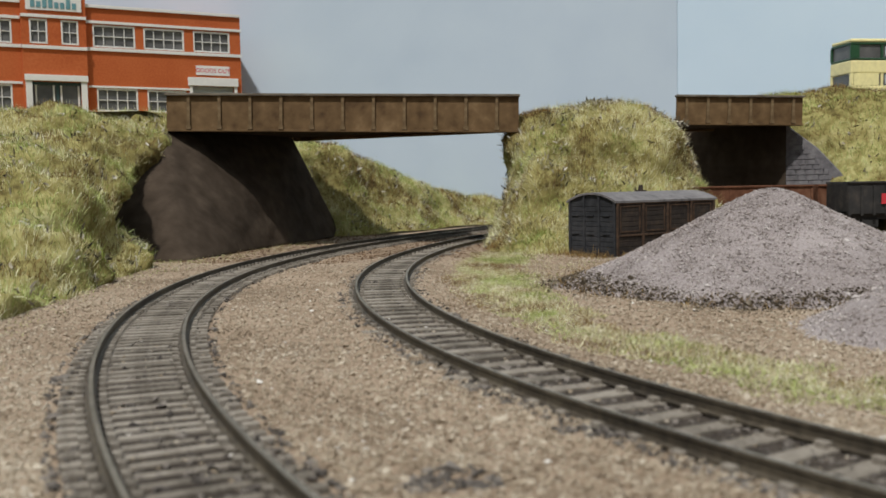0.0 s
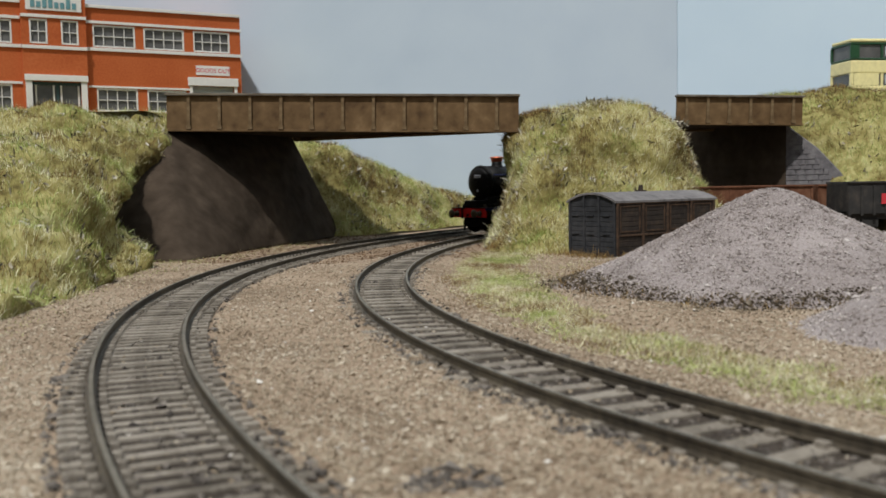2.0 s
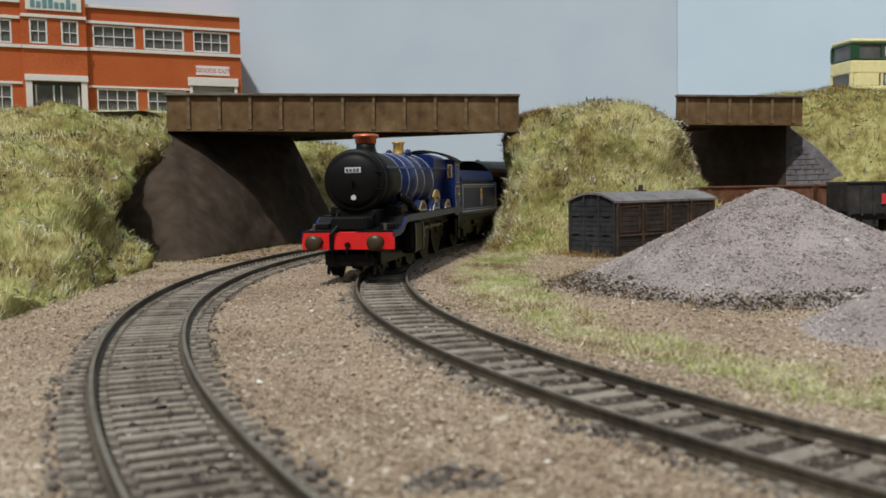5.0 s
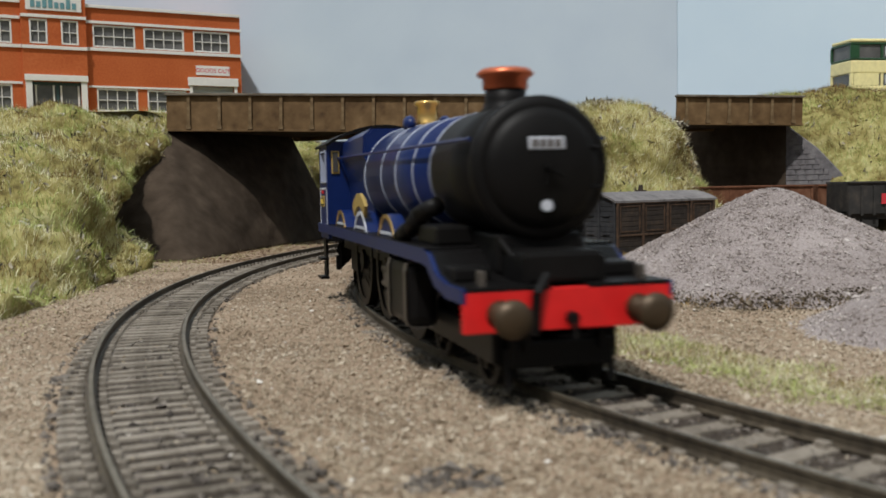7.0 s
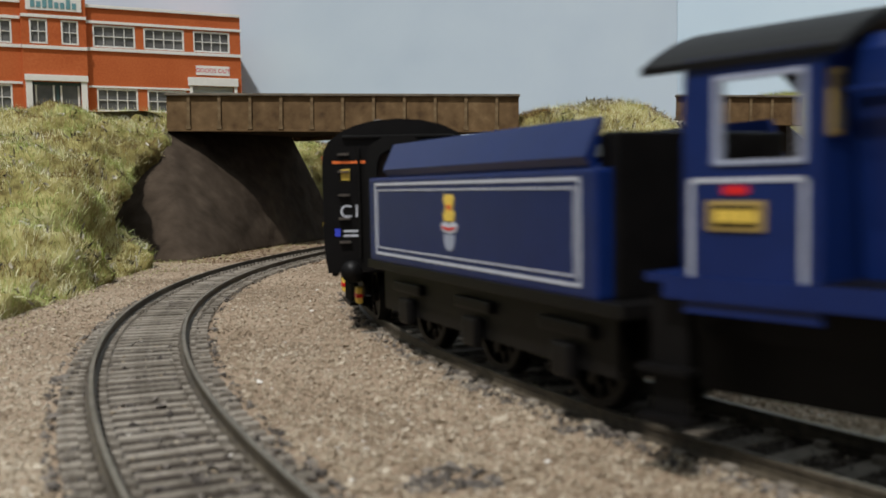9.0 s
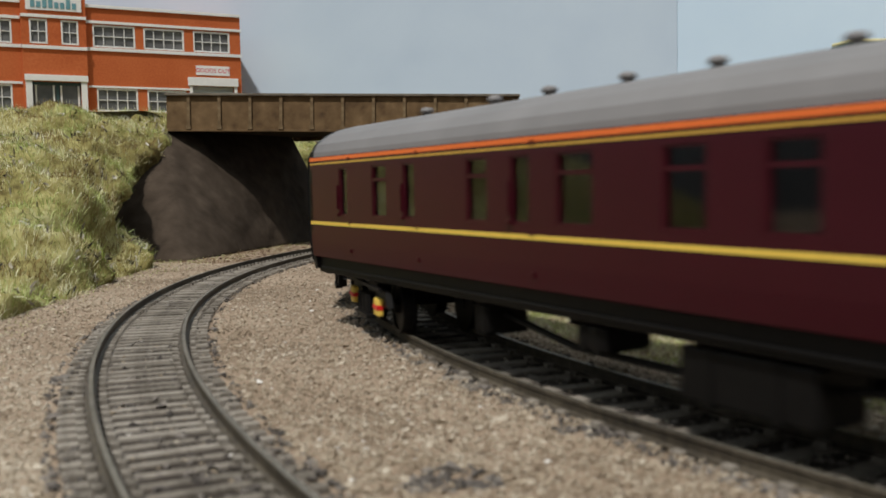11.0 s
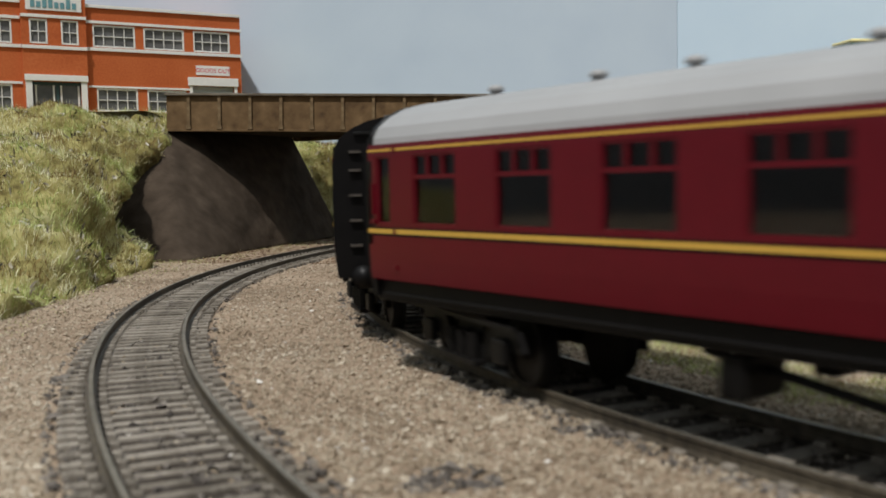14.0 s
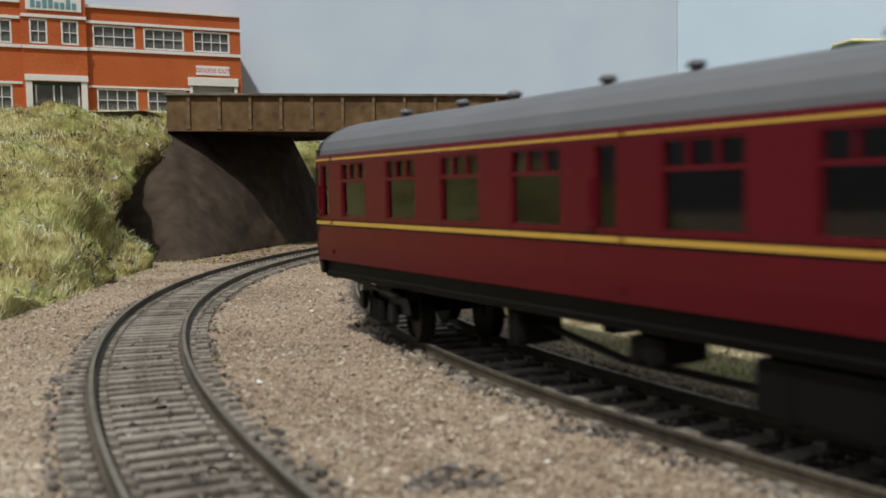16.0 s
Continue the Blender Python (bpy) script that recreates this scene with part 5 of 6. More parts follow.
def build_factory():
    fa = thing("factory", "two-storey orange brick factory with white bands and windows", "factory building", at(-186.5, 884, 0, 0, 0, 208))
    up = [(10.5, 43.5, 164.8, 183), (52.5, 87.5, 164.8, 183), (95.5, 130.5, 164.8, 183.3)]
    low = [(52, 86, 109, 128), (95, 129, 109, 128.3)]
    goods = [(7.6, 46, 104, 133.6)]
    wall = holed_wall("wall", 0, 136.5, 100, 199.4, up + low + goods, 0, 2, M_BRICKRED, fa)
    for q in up + low:
        window(wall, *q, 0, 4, 2)
    up2 = [(195.5, 228, 164.5, 183.6), (240, 272, 164.5, 183.6)]
    low2 = [(197, 228, 108.5, 129.5), (240, 272, 108.5, 129.5)]
    wall2 = holed_wall("wall", 188, 300, 100, 199.4, up2 + low2, 0, 2, M_BRICKRED, fa)
    for q in up2 + low2:
        window(wall2, *q, 0, 4, 2)
    tu = [(143.2, 156.5, 164.8, 184.8), (168, 181.5, 164.8, 184.8)]
    td = [(142.5, 181.5, 100, 132.6)]
    tower = holed_wall("entrance_bay", 136.5, 188, 100, 218, tu + td, 4, 5, M_BRICKRED, fa)
    for q in tu:
        window(tower, *q, 4, 2, 2)
    bm = bmesh.new()
    box(bm, 142.5, 181.5, 0.6, 1.0, 100, 132.6)
    part("window_pane", bm, M_DARKGLASS, tower, "dark glazed entrance")
    for x in (144.5, 158.5, 164.5, 178.5):
        bm = bmesh.new()
        box(bm, x - 0.7, x + 0.7, 1.0, 2.0, 100, 131)
        part("door_post", bm, M_TRIM, tower)
    bm = bmesh.new()
    box(bm, 142.5, 181.5, 1.0, 2.4, 129.8, 132.6)
    box(bm, 160.4, 162.6, 1.0, 2.4, 100, 129.8)
    part("door_frame", bm, M_DOORGREEN, tower, "dark green door frame")
    for x0, x1 in ((137.6, 142.5), (181.5, 186.5)):
        bm = bmesh.new()
        box(bm, x0, x1, 4.05, 6.0, 100, 133, 0.2)
        part("door_surround", bm, M_TRIM, tower, "white entrance surround")
    bm = bmesh.new()
    box(bm, 136.8, 187.2, 4.05, 7.0, 133, 138.2, 0.3)
    part("door_surround", bm, M_TRIM, tower, "white entrance lintel")
    bands = [(0, 136.4, 198.0, 200.6, 0, 1.8), (-0.6, 136.4, 184.6, 187.0, 0, 1.3), (-0.6, 136.4, 161.0, 163.8, 0, 1.5), (48, 136.4, 129.0, 130.8, 0, 1.2), (0, 136.4, 106.0, 108.0, 0, 1.2),
             (136.2, 188.4, 186.2, 188.8, 4, 1.4), (136.2, 188.4, 160.0, 162.8, 4, 1.5), (188.5, 300, 184.6, 187.2, 0, 1.3), (188.5, 300, 160.6, 163.4, 0, 1.5), (188.5, 300, 130.2, 132.2, 0, 1.2), (188.5, 300, 106, 108, 0, 1.2), (188, 300, 198, 200.6, 0, 1.8)]
    for x0, x1, z0, z1, y, t in bands:
        bm = bmesh.new()
        box(bm, x0, x1, y + 0.05, y + t, z0, z1, 0.15)
        part("string_band", bm, M_TRIM, fa, "white string band")
    bm = bmesh.new()
    n = 9
    for i in range(n):
        z = 104 + i * 29.6 / n
        box(bm, 7.6, 46, -1.8, -1.2, z + 0.2, z + 29.6 / n - 0.2, 0.2)
    box(bm, 7.6, 46, -2.0, -1.7, 104, 133.6)
    part("roller_shutter", bm, M_SHUTTER, fa, "grey roller shutter door")
    bm = bmesh.new()
    box(bm, 3.6, 50, 0.05, 2.6, 133.6, 141.2, 0.3)
    part("canopy", bm, M_TRIM, fa, "white goods door canopy")
    for x in (4.6, 46):
        bm = bmesh.new()
        box(bm, x, x + 2.6, 0.05, 1.6, 104, 133.5, 0.2)
        part("door_jamb", bm, M_TRIM, fa)
    bm = bmesh.new()
    box(bm, 11.2, 42.2, 0.05, 0.7, 143.6, 152.2, 0.15)
    sign = part("goods_sign", bm, M_TRIM, fa, "white sign with red letters")
    text_mesh("sign_letters", "GOODS OUT", 5.3, M_SIGNRED, sign, at(26.7, 0.75, 147.7, 90, 0, 180), "red letters", 0.08)
    bm = bmesh.new()
    box(bm, 139.8, 184, 4.05, 5.2, 192.4, 208, 0.2)
    board = part("name_board", bm, M_TRIM, tower, "white board with teal lettering bars")
    for i in range(8):
        bm = bmesh.new()
        x = 144 + i * 4.7
        box(bm, x, x + 3.4, 5.2, 5.6, 194.4, 199.5 + (3 if i in (1, 4, 5, 7) else 0), 0.3)
        part("sign_bar", bm, M_TEAL, board)
    bm = bmesh.new()
    box(bm, 0.02, 300, -70, -2.05, 100, 197)
    part("rear_block", bm, M_BRICKRED, fa)
    bm = bmesh.new()
    box(bm, 136.6, 187.9, -1.0, -0.98 + 0.0, 100, 218)
    box(bm, 136.6, 187.9, -0.9, 3.9, 217, 219, 0.2)
    part("bay_parapet", bm, M_TRIM, fa)


build_factory()


# ---- grounded van body, gravel heaps, wagons, bus ----
M_VAN = mat("grimy_brown_black_timber", [(0.016, 0.013, 0.0115), (0.032, 0.025, 0.021), (0.06, 0.042, 0.03)], 0.8, fine=3, coarse=18, bump=0.3, relief=0.3, spec=0.25)
# same grimy timber on the end, with its bluish shade put into the colour
M_VANEND = mat("grimy_end_shade_timber", [(0.014, 0.0145, 0.016), (0.028, 0.029, 0.032), (0.046, 0.045, 0.047)], 0.8, fine=3, coarse=18, bump=0.3, relief=0.3, spec=0.25)
M_VANRIB = mat("rust_streaked_framing", [(0.03, 0.021, 0.016), (0.058, 0.036, 0.024), (0.1, 0.062, 0.04)], 0.85, fine=3, coarse=12, bump=0.3, relief=0.3, spec=0.2)
M_VANROOF = mat("dusty_grey_van_roof", [(0.1, 0.095, 0.095), (0.16, 0.15, 0.15), (0.2, 0.19, 0.185)], 0.8, fine=3, coarse=20, spec=0.25)
M_RUSTWAGON = mat("rusty_brown_wagon", [(0.07, 0.03, 0.016), (0.13, 0.055, 0.03), (0.19, 0.1, 0.06)], 0.85, fine=4, coarse=20, spec=0.2)
M_GREYWAGON = mat("dark_grey_wagon", [(0.014, 0.014, 0.0135), (0.027, 0.026, 0.025), (0.06, 0.05, 0.042)], 0.75, fine=4, coarse=20, spec=0.3)
M_CREAM = paint("cream_bus_paint", (0.78, 0.7, 0.36), 0.35)
M_BUSGREEN = paint("dark_green_bus_paint", (0.02, 0.07, 0.03), 0.35)


def build_van():
    L, W, Hh = 73.0, 32.0, 27.5
    van = thing("grounded_van_body", "grimy black timber van body standing on the ground", "van body", at(83, 445, 0.8, 0, 0, 35.7))
    bm = bmesh.new()
    box(bm, 0.4, L - 0.4, 0.4, W - 0.4, 0, Hh - 0.4)
    part("body", bm, M_VAN, van)
    z = 0.3
    while z < Hh - 2.0:
        for y0, y1, nm in ((-0.15, 0.45, "board"), (W - 0.45, W + 0.15, "board")):
            bm = bmesh.new()
            box(bm, 0.1, L - 0.1, y0, y1, z, z + 2.25, 0.18)
            part(nm, bm, M_VAN, van)
        bm = bmesh.new()
        box(bm, -0.15, 0.45, 0.1, W - 0.1, z, z + 2.25, 0.18)
        part("board", bm, M_VANEND, van)
        z += 2.45
    for i in range(5):
        x = (L - 1.4) * i / 4
        bm = bmesh.new()
        box(bm, x, x + 1.4, -0.9, -0.1, 0, Hh, 0.2)
        part("rib", bm, M_VANRIB, van, "rust-streaked upright rib")
    bm = bmesh.new()
    box(bm, 0.2, L - 0.2, -0.75, -0.1, 10.2, 11.2, 0.15)
    part("waist_rail", bm, M_VANRIB, van)
    bm = bmesh.new()
    box(bm, 0.2, L - 0.2, -0.8, -0.1, Hh - 1.6, Hh, 0.15)
    part("cant_rail", bm, M_VANRIB, van)
    bm = bmesh.new()
    box(bm, 0.2, L - 0.2, -0.7, -0.1, 0, 1.8, 0.15)
    part("sill", bm, M_VANRIB, van, "rusty bottom rail")
    for i in range(4):
        x = (L - 1.4) * i / 4 + 2.6
        for x0, x1, z0, z1 in ((x, x + 0.7, 12.2, Hh - 2.4), (x + 13.4, x + 14.1, 12.2, Hh - 2.4), (x + 0.7, x + 13.4, 12.2, 12.9), (x + 0.7, x + 13.4, Hh - 3.1, Hh - 2.4)):
            bm = bmesh.new()
            box(bm, x0, x1, -0.5, -0.1, z0, z1, 0.08)
            part("panel_beading", bm, M_VANRIB, van)
    for y in (0, W * 0.32, W * 0.64, W - 1.4):
        bm = bmesh.new()
        box(bm, -0.9, -0.1, y, y + 1.3, 0, Hh + (2.8 if 2 < y < W - 3 else 0.5), 0.2)
        part("end_post", bm, M_VANEND, van)
    for y, z in ((4, 11), (4, 20), (14.5, 11), (14.5, 20), (25, 11), (25, 20)):
        bm = bmesh.new()
        box(bm, -0.7, -0.1, y, y + 4.5, z, z + 0.7, 0.1)
        part("strap", bm, M_VANEND, van)
    arc = [(y, Hh + 4.2 * (1 - ((y - W / 2) / (W / 2 + 1)) ** 2)) for y in np.linspace(-1, W + 1, 17)]
    bm = bmesh.new()
    outline = arc + [(y, z - 1.0) for y, z in arc[::-1]]
    a = [bm.verts.new((-1.2, y, z)) for y, z in outline]
    b = [bm.verts.new((L + 1.2, y, z)) for y, z in outline]
    n = len(outline)
    for i in range(n):
        bm.faces.new((a[i], a[(i + 1) % n], b[(i + 1) % n], b[i]))
    for i in range(16):
        for ring in (a, b):
            bm.faces.new((ring[i], ring[i + 1], ring[n - 2 - i], ring[n - 1 - i]))
    part("roof", bm, M_VANROOF, van, "dusty grey arched roof")
    bm = bmesh.new()
    vs = [[bm.verts.new((x, y, z)) for y, z in [(arc[0][0] + 1, Hh - 1)] + [(y, z - 0.9) for y, z in arc[1:-1]] + [(arc[-1][0] - 1, Hh - 1)]] for x in (-0.1, 0.5)]
    bm.faces.new(vs[0])
    bm.faces.new(vs[1])
    part("end_gable", bm, M_VANEND, van)
    bm = bmesh.new()
    box(bm, 33, 37, W / 2 - 2, W / 2 + 2, Hh + 3.9, Hh + 4.8, 0.2)
    tube(bm, (35, W / 2, Hh + 4.6), (35, W / 2, Hh + 7.5), 1.3, 1.1, 12)
    part("roof_vent", bm, M_VAN, van, "small roof ventilator")


build_van()
NPR = np.random.default_rng(11)


def heap(name, cx, cy, R, H, n, label, seed):
    rings, seg = 30, 72
    g = np.zeros((rings + 1, seg + 1, 3))

    def height(r):
        u = min(1.0, r / R)
        v = math.sqrt(u * u + 0.011)
        return H * max(0.0, 1 - v) ** 1.2
    for i in range(rings + 1):
        for j in range(seg + 1):
            a = 2 * math.pi * (j % seg) / seg
            r = R * i / rings
            x, y = cx + r * math.cos(a), cy + r * math.sin(a)
            z = height(r) + (0.8 * wobble((x, y, 0), 16, seed) + 0.6 * wobble((x, y, 0), 5, seed)) * min(1, (1 - i / rings) * 4)
            g[i, j] = (x, y, 1.0 + z)
    th = thing(name, label, "gravel heap", group="gravel heaps")
    ob = new("core", mesh_of("core", g.reshape(-1, 3), grid_faces(rings + 1, seg + 1), M_PILEBASE, True))
    ob.parent = th
    r = R * np.sqrt(NPR.uniform(0, 1, n)) * 1.04
    a = NPR.uniform(0, 2 * math.pi, n)
    x, y = cx + r * np.cos(a), cy + r * np.sin(a)
    z = np.array([1.0 + height(q) + 0.8 * wobble((p, w, 0), 16, seed) * min(1, max(0, (1 - q / R) * 4)) for p, w, q in zip(x, y, r)])
    st = scatter("gravel", np.stack([x, y, z + 0.05], 1), 0.52, M_PILE, "", "", NPR)
    st.parent = th
    return th


heap("gravel_heap", 115, 325, 75, 37.6, 42000, "tall heap of pinkish grey gravel beside the track", 2.0)
heap("gravel_heap", 128, 212, 44, 28, 12000, "low heap of pale grey gravel", 5.0)


def heap_foot():
    rng = np.random.default_rng(21)
    n = 7000
    a = rng.uniform(math.pi * 0.85, math.pi * 1.95, n)
    r = 70 + rng.normal(0, 7.5, n) + 5 * np.sin(a * 5)
    x, y = 115 + r * np.cos(a), 325 + r * np.sin(a)
    z = 1.1 + np.clip(75 - r, 0, 30) * 0.3 + rng.uniform(0, 0.5, n)
    scatter("heap_dirt", np.stack([x, y, z], 1), 0.6, M_DIRT, "dark brown dirt and debris round the foot of the heap", "ground cover", rng, 0.7, 0.5)


heap_foot()


def siding(y, name):
    ln = Line(220, y, 0.0, 0, 0, 0, -9999, 9999, 0, 0, -9999, -140, 200)
    build_track(name, ln, -130, 190, 8.1, 4.0, "straight siding track partly hidden by the gravel heap")


siding(582, "siding_track")
siding(552, "siding_track")


def build_wagon(label, m, x, y, length, height, ribs):
    wg = thing("open_wagon", label, "railway wagon", at(x, y, RAIL_Z), group="wagons on the siding")
    L, W = length, 30.0
    z0 = 12.0
    for y0, y1 in ((-W / 2, -W / 2 + 1), (W / 2 - 1, W / 2)):
        bm = bmesh.new()
        box(bm, -L / 2, L / 2, y0, y1, z0, height, 0.1)
        part("side", bm, m, wg)
    for x0, x1 in ((-L / 2, -L / 2 + 1), (L / 2 - 1, L / 2)):
        bm = bmesh.new()
        box(bm, x0, x1, -W / 2 + 1, W / 2 - 1, z0, height, 0.1)
        part("end", bm, m, wg)
    for i in range(ribs):
        xx = -L / 2 + 1 + (L - 2) * i / (ribs - 1)
        bm = bmesh.new()
        box(bm, xx - 0.7, xx + 0.7, -W / 2 - 0.9, -W / 2 - 0.05, z0 - 1, height - 1.2, 0.15)
        part("rib", bm, m, wg)
    for yy in (-W / 2 - 0.35, W / 2 - 0.65):
        bm = bmesh.new()
        box(bm, -L / 2 - 0.3, L / 2 + 0.3, yy - 0.6, yy + 1.4, height, height + 1.0, 0.2)
        part("top_rail", bm, m, wg, "worn top rail")
    bm = bmesh.new()
    box(bm, -L / 2, L / 2, -W / 2 + 1, W / 2 - 1, z0, z0 + 1.2)
    part("floor", bm, m, wg)
    bm = bmesh.new()
    for s in (-1, 1):
        box(bm, -L / 2, L / 2, s * 11 - 1, s * 11 + 1, 8.5, z0, 0.3)
        for u in (-L / 2 + 14, L / 2 - 14):
            box(bm, u - 5, u + 5, s * 12.2 - 0.6, s * 12.2 + 0.6, 4, 9, 0.4)
    part("underframe", bm, M_GREYWAGON, wg, "black underframe and axle guards")
    for u in (-L / 2 + 14, L / 2 - 14):
        for s in (-1, 1):
            bm = bmesh.new()
            lathe(bm, [(0.01, -1.2), (6, -1.2), (6, 1.2), (0.01, 1.2)], Matrix.Translation((u, s * 8, 6)) @ Matrix.Rotation(math.pi / 2, 4, "X"), 24)
            lathe(bm, [(6.0, 0), (6.6, 0), (6.6, 0.5), (6.0, 0.5)], Matrix.Translation((u, s * 7.2, 6)) @ Matrix.Rotation(math.pi / 2, 4, "X"), 24)
            part("wheel", bm, M_GREYWAGON, wg)
    return wg


build_wagon("rusty brown open wagon standing on the siding", M_RUSTWAGON, 188, 582, 76, 28.2, 7)
build_wagon("rusty brown open wagon behind a grey one", M_RUSTWAGON, 267, 582, 76, 28.0, 7)
grey = build_wagon("dark grey open wagon with a red patch on the siding", M_GREYWAGON, 274, 552, 80, 29.6, 12)
bm = bmesh.new()
box(bm, -21.0, -15.5, -16.1, -15.9, 17.5, 23.5)
part("red_patch", bm, paint("red_wagon_patch", (0.5, 0.03, 0.04), 0.5), grey, "small red patch")


def build_bus():
    bus = thing("double_decker_bus", "cream and dark green double-decker bus on the bank top", "bus", at(350, 800, 99, 0, 0, 8))
    L, W, Hh = 122.0, 32.0, 57.0
    bm = bmesh.new()
    box(bm, 1.5, L - 1.5, 1.5, W - 1.5, 4, Hh - 2.0)
    part("inner_shell", bm, M_DARKGLASS, bus, "dark interior behind the glass")
    for nm, z0, z1, m in (("skirt", 4, 11, M_BUSGREEN), ("lower_panel", 11, 17, M_CREAM), ("waist_panel", 27.5, 38.5, M_CREAM), ("top_panel", 38.5, 40.5, M_BUSGREEN), ("roof_band", 51.5, 53.5, M_BUSGREEN)):
        bm = bmesh.new()
        box(bm, 0, L, 0, W, z0, z1, 1.2)
        part(nm, bm, m, bus)
    bm = bmesh.new()
    box(bm, 0.3, L - 0.3, 0.3, W - 0.3, 53.5, Hh, 2.2)
    part("roof", bm, M_CREAM, bus, "cream domed roof")
    bm = bmesh.new()
    box(bm, 3, 26, -0.02, 0.6, 17, 27.5)
    part("rear_side_panel", bm, M_CREAM, bus)
    for z0, z1, m in ((40.5, 51.5, M_BUSGREEN), (17, 27.5, M_CREAM)):
        for x in ((0.2, 8) if z0 > 30 else (0.2, 2.5)), (28, 30), (48, 50), (68, 70), (88, 90), (108, 110), (L - 3, L - 0.2):
            bm = bmesh.new()
            box(bm, x[0], x[1], 0.05, 1.4, z0, z1)
            part("pillar", bm, m, bus)
        for y in ((0.1, 2.2), (W - 2.2, W - 0.1)):
            bm = bmesh.new()
            box(bm, 0.05, 1.4, y[0], y[1], z0, z1)
            part("pillar", bm, m, bus)
    # opaque panes; the bright view in the glass is put into their pale colour
    for x0 in (30, 50, 70, 90):
        for z0, z1 in ((42.3, 50.5), (18.5, 26.5)):
            bm = bmesh.new()
            box(bm, x0 + 2.5, x0 + 15.5, 0.9, 1.45, z0, z1, 0.2)
            part("window_pane", bm, paint("painted_view_pane", (0.5, 0.55, 0.58), 0.2), bus, "bus window with its bright view painted pale")
    for x in (22, 92):
        for y in (1.5, W - 1.5):
            bm = bmesh.new()
            tube(bm, (x, y - 1.5, 6), (x, y + 1.5, 6), 6, 6, 24)
            part("wheel", bm, M_GREYWAGON, bus)


build_bus()

# ---- loose ground cover ----
M_STRAW = mat("straw_grass_fibres", [(0.2, 0.16, 0.06), (0.46, 0.41, 0.19), (0.62, 0.58, 0.34), (0.8, 0.78, 0.58)], 0.8, fine=8, coarse=40, bump=0, each=0.4, island=True, spec=0.2)
M_GREEN = mat("green_grass_fibres", [(0.11, 0.13, 0.022), (0.25, 0.3, 0.07), (0.38, 0.44, 0.14), (0.54, 0.6, 0.27)], 0.8, fine=8, coarse=40, bump=0, each=0.4, island=True, spec=0.2)
M_BROWN = mat("brown_dry_fibres", [(0.07, 0.04, 0.015), (0.18, 0.11, 0.04), (0.3, 0.2, 0.08)], 0.85, fine=8, coarse=40, bump=0, each=0.4, island=True, spec=0.15)
M_TWIG = mat("dark_twigs_and_leaf_litter", [(0.035, 0.03, 0.02), (0.12, 0.1, 0.07), (0.3, 0.27, 0.21), (0.5, 0.47, 0.4)], 0.85, fine=5, coarse=20, bump=0, each=0.5, island=True, spec=0.2)


def on_grid(g, n, rng):
    nv, nu = g.shape[:2]
    area = np.linalg.norm(np.cross(g[1:, :-1] - g[:-1, :-1], g[:-1, 1:] - g[:-1, :-1]), axis=2).ravel()
    k = rng.choice(len(area), n, p=area / area.sum())
    i, j = k // (nu - 1), k % (nu - 1)
    u, v = rng.uniform(0, 1, (n, 1)), rng.uniform(0, 1, (n, 1))
    a, b, c, d = g[i, j], g[i, j + 1], g[i + 1, j + 1], g[i + 1, j]
    p = a * (1 - u) * (1 - v) + b * u * (1 - v) + c * u * v + d * (1 - u) * v
    nor = np.cross(b - a, d - a)
    nor /= np.maximum(np.linalg.norm(nor, axis=1, keepdims=True), 1e-9)
    nor[nor[:, 2] < 0] *= -1
    return p, nor


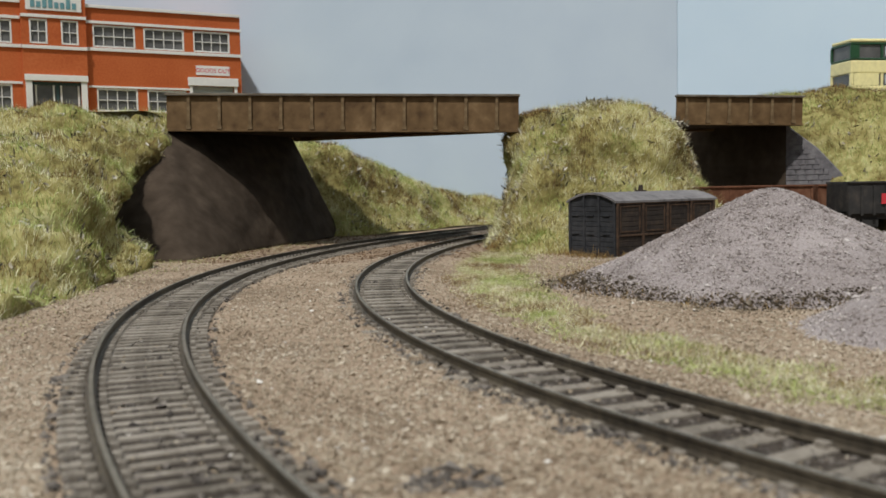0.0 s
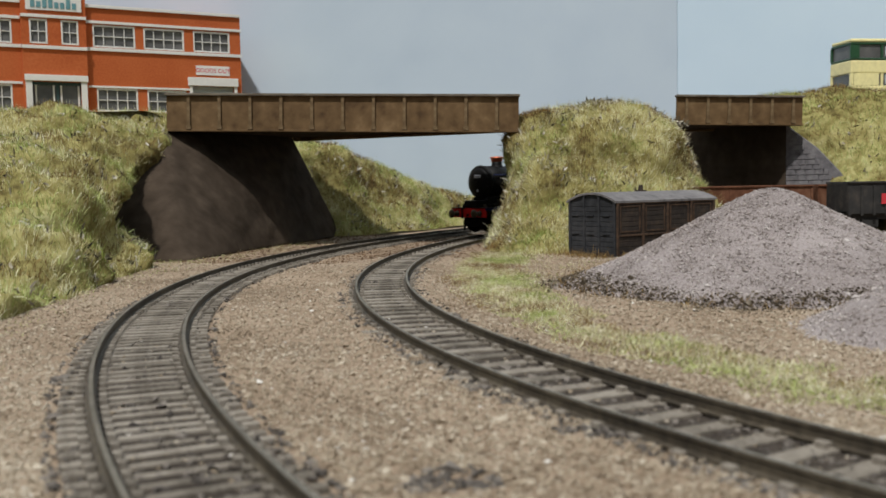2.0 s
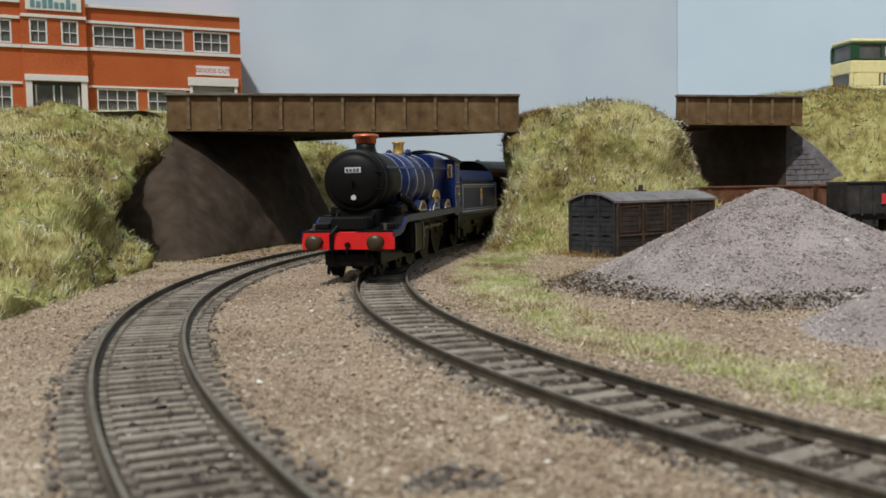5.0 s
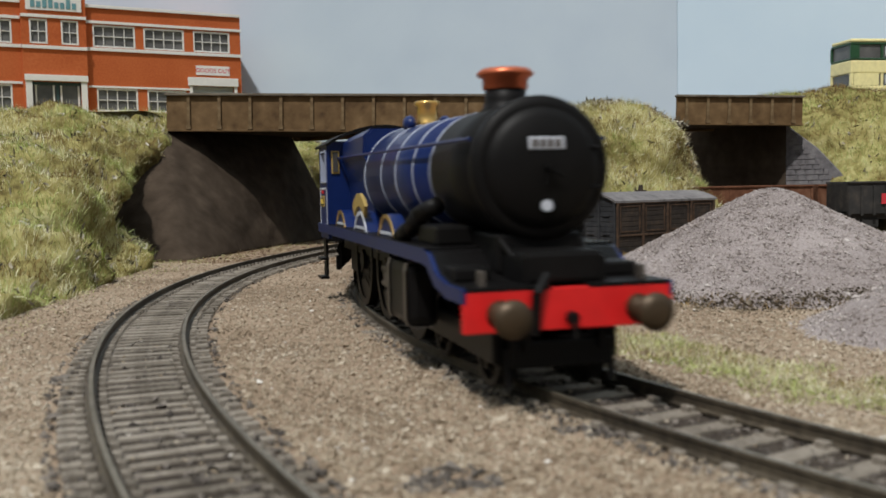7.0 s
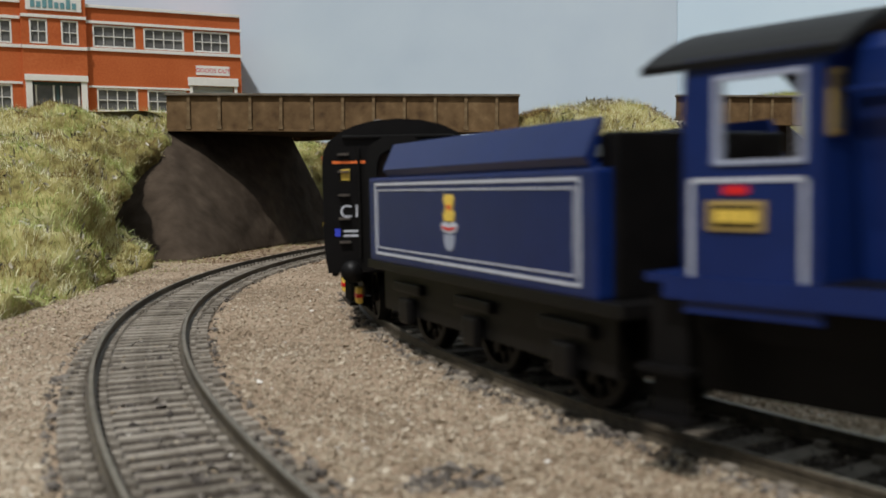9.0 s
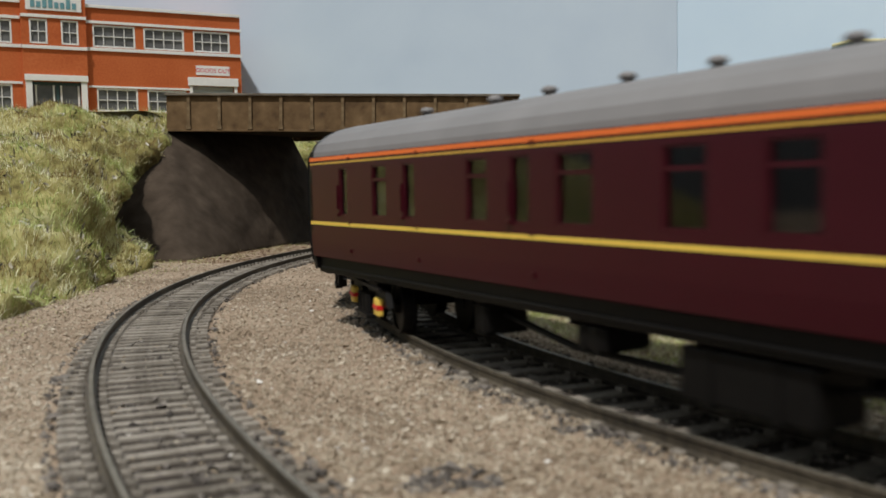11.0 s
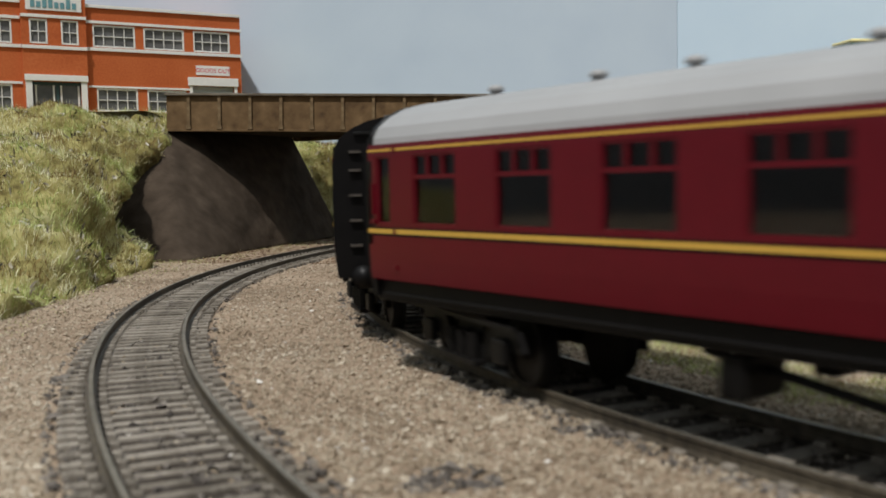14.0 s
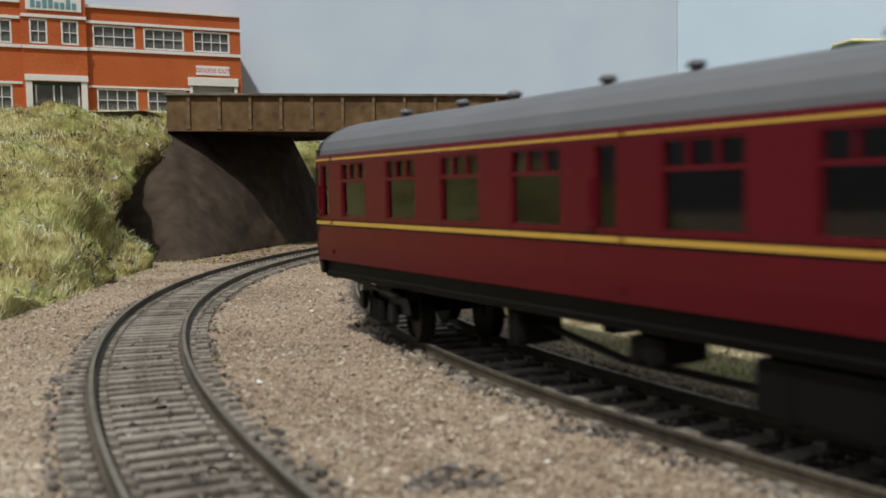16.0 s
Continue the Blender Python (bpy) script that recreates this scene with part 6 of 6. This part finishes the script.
def build_grass():
    rng = np.random.default_rng(4)
    sets = {"straw": [], "green": [], "brown": [], "twig": []}
    short = {"straw": [], "green": [], "brown": []}
    for key, n in (("left", 85000), ("far", 38000), ("mound", 66000), ("right", 40000), ("plateau", 9000)):
        p, nor = on_grid(BANKS[key], n, rng)
        f = np.array([wobble(q, 26, 1.7) + 0.5 * wobble(q, 9, 3.1) for q in p]) + rng.normal(0, 0.16, n)
        green = {"left": 0.08, "far": 0.12, "mound": 0.26, "right": -0.15, "plateau": 0.1}[key]
        brown = {"left": -0.34, "far": -0.16, "mound": -0.26, "right": -0.02, "plateau": -0.6}[key]
        gm, bm_ = f > green, f < brown
        sets["green"].append((p[gm], nor[gm]))
        sets["brown"].append((p[bm_], nor[bm_]))
        sm = ~gm & ~bm_
        sets["straw"].append((p[sm], nor[sm]))
        q, nq = on_grid(BANKS[key], n // 16, rng)
        keep = np.array([wobble(w, 14, 5.5) for w in q]) > 0.1
        sets["twig"].append((q[keep], nq[keep]))
    # verge inside the main line and the foot of the front bank
    n1, n2 = 80000, 60000
    sv, ov = rng.uniform(-300, 290, n1), rng.normal(41, 10, n1)
    th = np.interp(sv, MAIN.s, MAIN.th)
    vx = np.interp(sv, MAIN.s, MAIN.x) - np.sin(th) * ov
    vy = np.interp(sv, MAIN.s, MAIN.y) + np.cos(th) * ov
    xy = np.concatenate([np.stack([vx, vy], 1), np.stack([rng.uniform(-230, 130, n2), rng.uniform(150, 620, n2)], 1)])
    n = n1 + n2
    near = {}
    for nm, l in (("main", MAIN), ("loop", LOOP)):
        lx, ly = l.x[::6], l.y[::6]
        dist = np.full(n, 1e9)
        side = np.zeros(n)
        for k in range(0, len(lx)):
            d = np.hypot(xy[:, 0] - lx[k], xy[:, 1] - ly[k])
            m = d < dist
            dist[m] = d[m]
            th = l.th[::6][k]
            side[m] = (-(xy[m, 0] - lx[k]) * math.sin(th) + (xy[m, 1] - ly[k]) * math.cos(th))
        near[nm] = (dist, side)
    nz = np.array([wobble((x, y, 0), 22, 2.2) + 0.6 * wobble((x, y, 0), 8, 6.0) for x, y in xy])
    d, s = near["main"]
    verge = (s > 0) & (d > 25 + 9 * nz) & (d < 54 + 12 * nz) & (xy[:, 1] < 560) & (rng.uniform(0, 1, n) < 0.95)
    verge |= (s > 0) & (d >= 45) & (xy[:, 1] > 330) & (xy[:, 0] < 120) & (rng.uniform(0, 1, n) < 0.4)
    d2, s2 = near["loop"]
    foot = (s2 < 0) & (d2 > 30 + 14 * nz) & (xy[:, 1] > 150) & (rng.uniform(0, 1, n) < np.clip((d2 - 20) / 30, 0.08, 0.95))
    ok = verge | foot
    P = np.array([(x, y, ground_z(x, y)) for x, y in xy[ok]])
    N = np.tile((0.0, 0.0, 1.0), (len(P), 1))
    f = nz[ok] + rng.normal(0, 0.2, len(P)) + 0.25 * (P[:, 1] < 260)
    for nm, m in (("green", f > 0.18), ("brown", f < -0.3), ("straw", (f <= 0.18) & (f >= -0.3))):
        short[nm].append((P[m], N[m]))
    # weeds round the heap and the van
    a = rng.uniform(0, 2 * math.pi, 3600)
    r = 66 + rng.normal(0, 6, 3600)
    W = np.stack([115 + r * np.cos(a), 325 + r * np.sin(a), np.full(3600, 1.2)], 1)
    sets["brown"].append((W, np.tile((0.0, 0.0, 1.0), (3600, 1))))
    t = rng.uniform(-45, 75, 1500)
    o = np.abs(rng.normal(0, 7, 1500)) + 1
    c, s_ = math.cos(radians(35.7)), math.sin(radians(35.7))
    vx = np.where(t < 0, -o, t)
    vy = np.where(t < 0, -t * 0.75, -o)
    W = np.stack([83 + vx * c - vy * s_, 445 + vx * s_ + vy * c, np.full(1500, 1.2)], 1)
    sets["brown"].append((W, np.tile((0.0, 0.0, 1.0), (1500, 1))))
    for nm, m, h, w, label in (("straw", M_STRAW, 3.9, 0.19, "dry straw-coloured static grass fibres on the banks"), ("green", M_GREEN, 3.5, 0.2, "light green static grass fibres on the banks"),
                               ("brown", M_BROWN, 3.0, 0.24, "brown dry fibres and dead weeds")):
        p = np.concatenate([x[0] for x in sets[nm]])
        q = np.concatenate([x[1] for x in sets[nm]])
        blades("grass", p, q, h, w, m, label, "grass", rng)
    for nm, m, label in (("straw", M_STRAW, "short straw-coloured grass along the trackside verge"), ("green", M_GREEN, "short green grass along the trackside verge"), ("brown", M_BROWN, "short brown weeds along the trackside verge")):
        p, q = short[nm][0]
        blades("verge_grass", p, q, 1.7, 0.1, m, label, "grass", rng, lean=1.7)
    p = np.concatenate([x[0] for x in sets["twig"]])
    q = np.concatenate([x[1] for x in sets["twig"]])
    blades("leaf_litter", p + q * 1.5, q, 2.6, 0.9, M_TWIG, "dark twigs and dead leaves scattered over the banks", "leaf litter", rng, lean=1.6)


def build_grains():
    rng = np.random.default_rng(7)
    n = 190000
    y = 60 + 640 * rng.uniform(0, 1, n) ** 2.1
    half = y * 0.52 + 14
    x = rng.uniform(-1, 1, n) * half
    lim = (x > -260) & (x < 200)
    x, y = x[lim], y[lim]
    n = len(x)
    near = {}
    for nm, l in (("main", MAIN), ("loop", LOOP)):
        dist = np.full(n, 1e9)
        for k in range(0, len(l.x), 4):
            dist = np.minimum(dist, np.hypot(x - l.x[k], y - l.y[k]))
        near[nm] = dist
    dm, dl = near["main"], near["loop"]
    z = np.array([ground_z(a, b) for a, b in zip(x, y)])
    on_loop = dl < 15
    on_main = dm < 10
    keep = ~((on_loop | on_main) & (rng.uniform(0, 1, n) < 0.85))
    rails = (np.abs(dm - 8.75) < 1.3) | (np.abs(dl - 8.75) < 1.3)
    keep &= ~rails
    z = np.where(on_loop | on_main, 1.7, z)
    grey = ((dl > 9.5) & (dl < 16) & (rng.uniform(0, 1, n) < 0.6) | (dm > 9.5) & (dm < 15) & (rng.uniform(0, 1, n) < 0.35) | on_main | on_loop) & (rng.uniform(0, 1, n) < 0.75)
    g2 = np.array([wobble((a, b, 0), 20, 9.0) for a, b in zip(x, y)]) > 0.42
    grey |= (y < 130) & g2 & (rng.uniform(0, 1, n) < 0.7)
    P = np.stack([x, y, z + rng.uniform(-0.1, 0.25, n)], 1)
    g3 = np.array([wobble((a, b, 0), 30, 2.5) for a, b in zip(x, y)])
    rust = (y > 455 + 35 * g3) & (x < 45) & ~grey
    white = ~rust & (rng.uniform(0, 1, n) < 0.004)
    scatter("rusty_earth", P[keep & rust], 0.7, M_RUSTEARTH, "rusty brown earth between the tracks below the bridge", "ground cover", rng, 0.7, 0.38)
    scatter("pale_chips", P[keep & white], 0.6, M_CHIP, "scattered pale stone chips", "ground cover", rng, 0.7, 0.38)
    scatter("sandy_grains", P[keep & ~grey & ~rust], 0.6, M_GRAIN, "sandy brown grains of ground cover between the tracks", "ground cover", rng, 0.7, 0.38)
    scatter("grey_ballast", P[keep & grey], 0.95, M_BALLAST, "dark grey ballast stones beside the sleepers", "ballast", rng, 0.7, 0.4)


build_grass()
build_grains()


def build_shrub(x, y, z, r, n, seed):
    rng = np.random.default_rng(seed)
    v = rng.normal(0, 1, (n, 3))
    v /= np.linalg.norm(v, axis=1, keepdims=True)
    v[:, 2] = np.abs(v[:, 2]) * 0.8
    P = np.array((x, y, z)) + v * rng.uniform(0.1, 1, (n, 1)) * r * np.array((1.5, 1, 1))
    sh = thing("dry_shrub", "small dry grey-brown shrub growing on the mound", "shrub", group="shrubs on the mound")
    ob = blades("foliage", P, v, 2.2, 1.3, M_TWIG, "", "", rng, lean=1.2, up=0.3)
    ob.parent = sh
    bm = bmesh.new()
    for k in range(7):
        q = P[k * 3]
        tube(bm, (x, y, z - 5), tuple(q), 0.5, 0.2, 5)
    part("stem", bm, M_TWIG, sh)


build_shrub(106, 600, 86, 6.5, 160, 1)
build_shrub(96, 598, 87, 4, 80, 2)
build_shrub(150, 600, 72, 7, 150, 3)
build_shrub(154, 604, 60, 6, 110, 4)


motions()
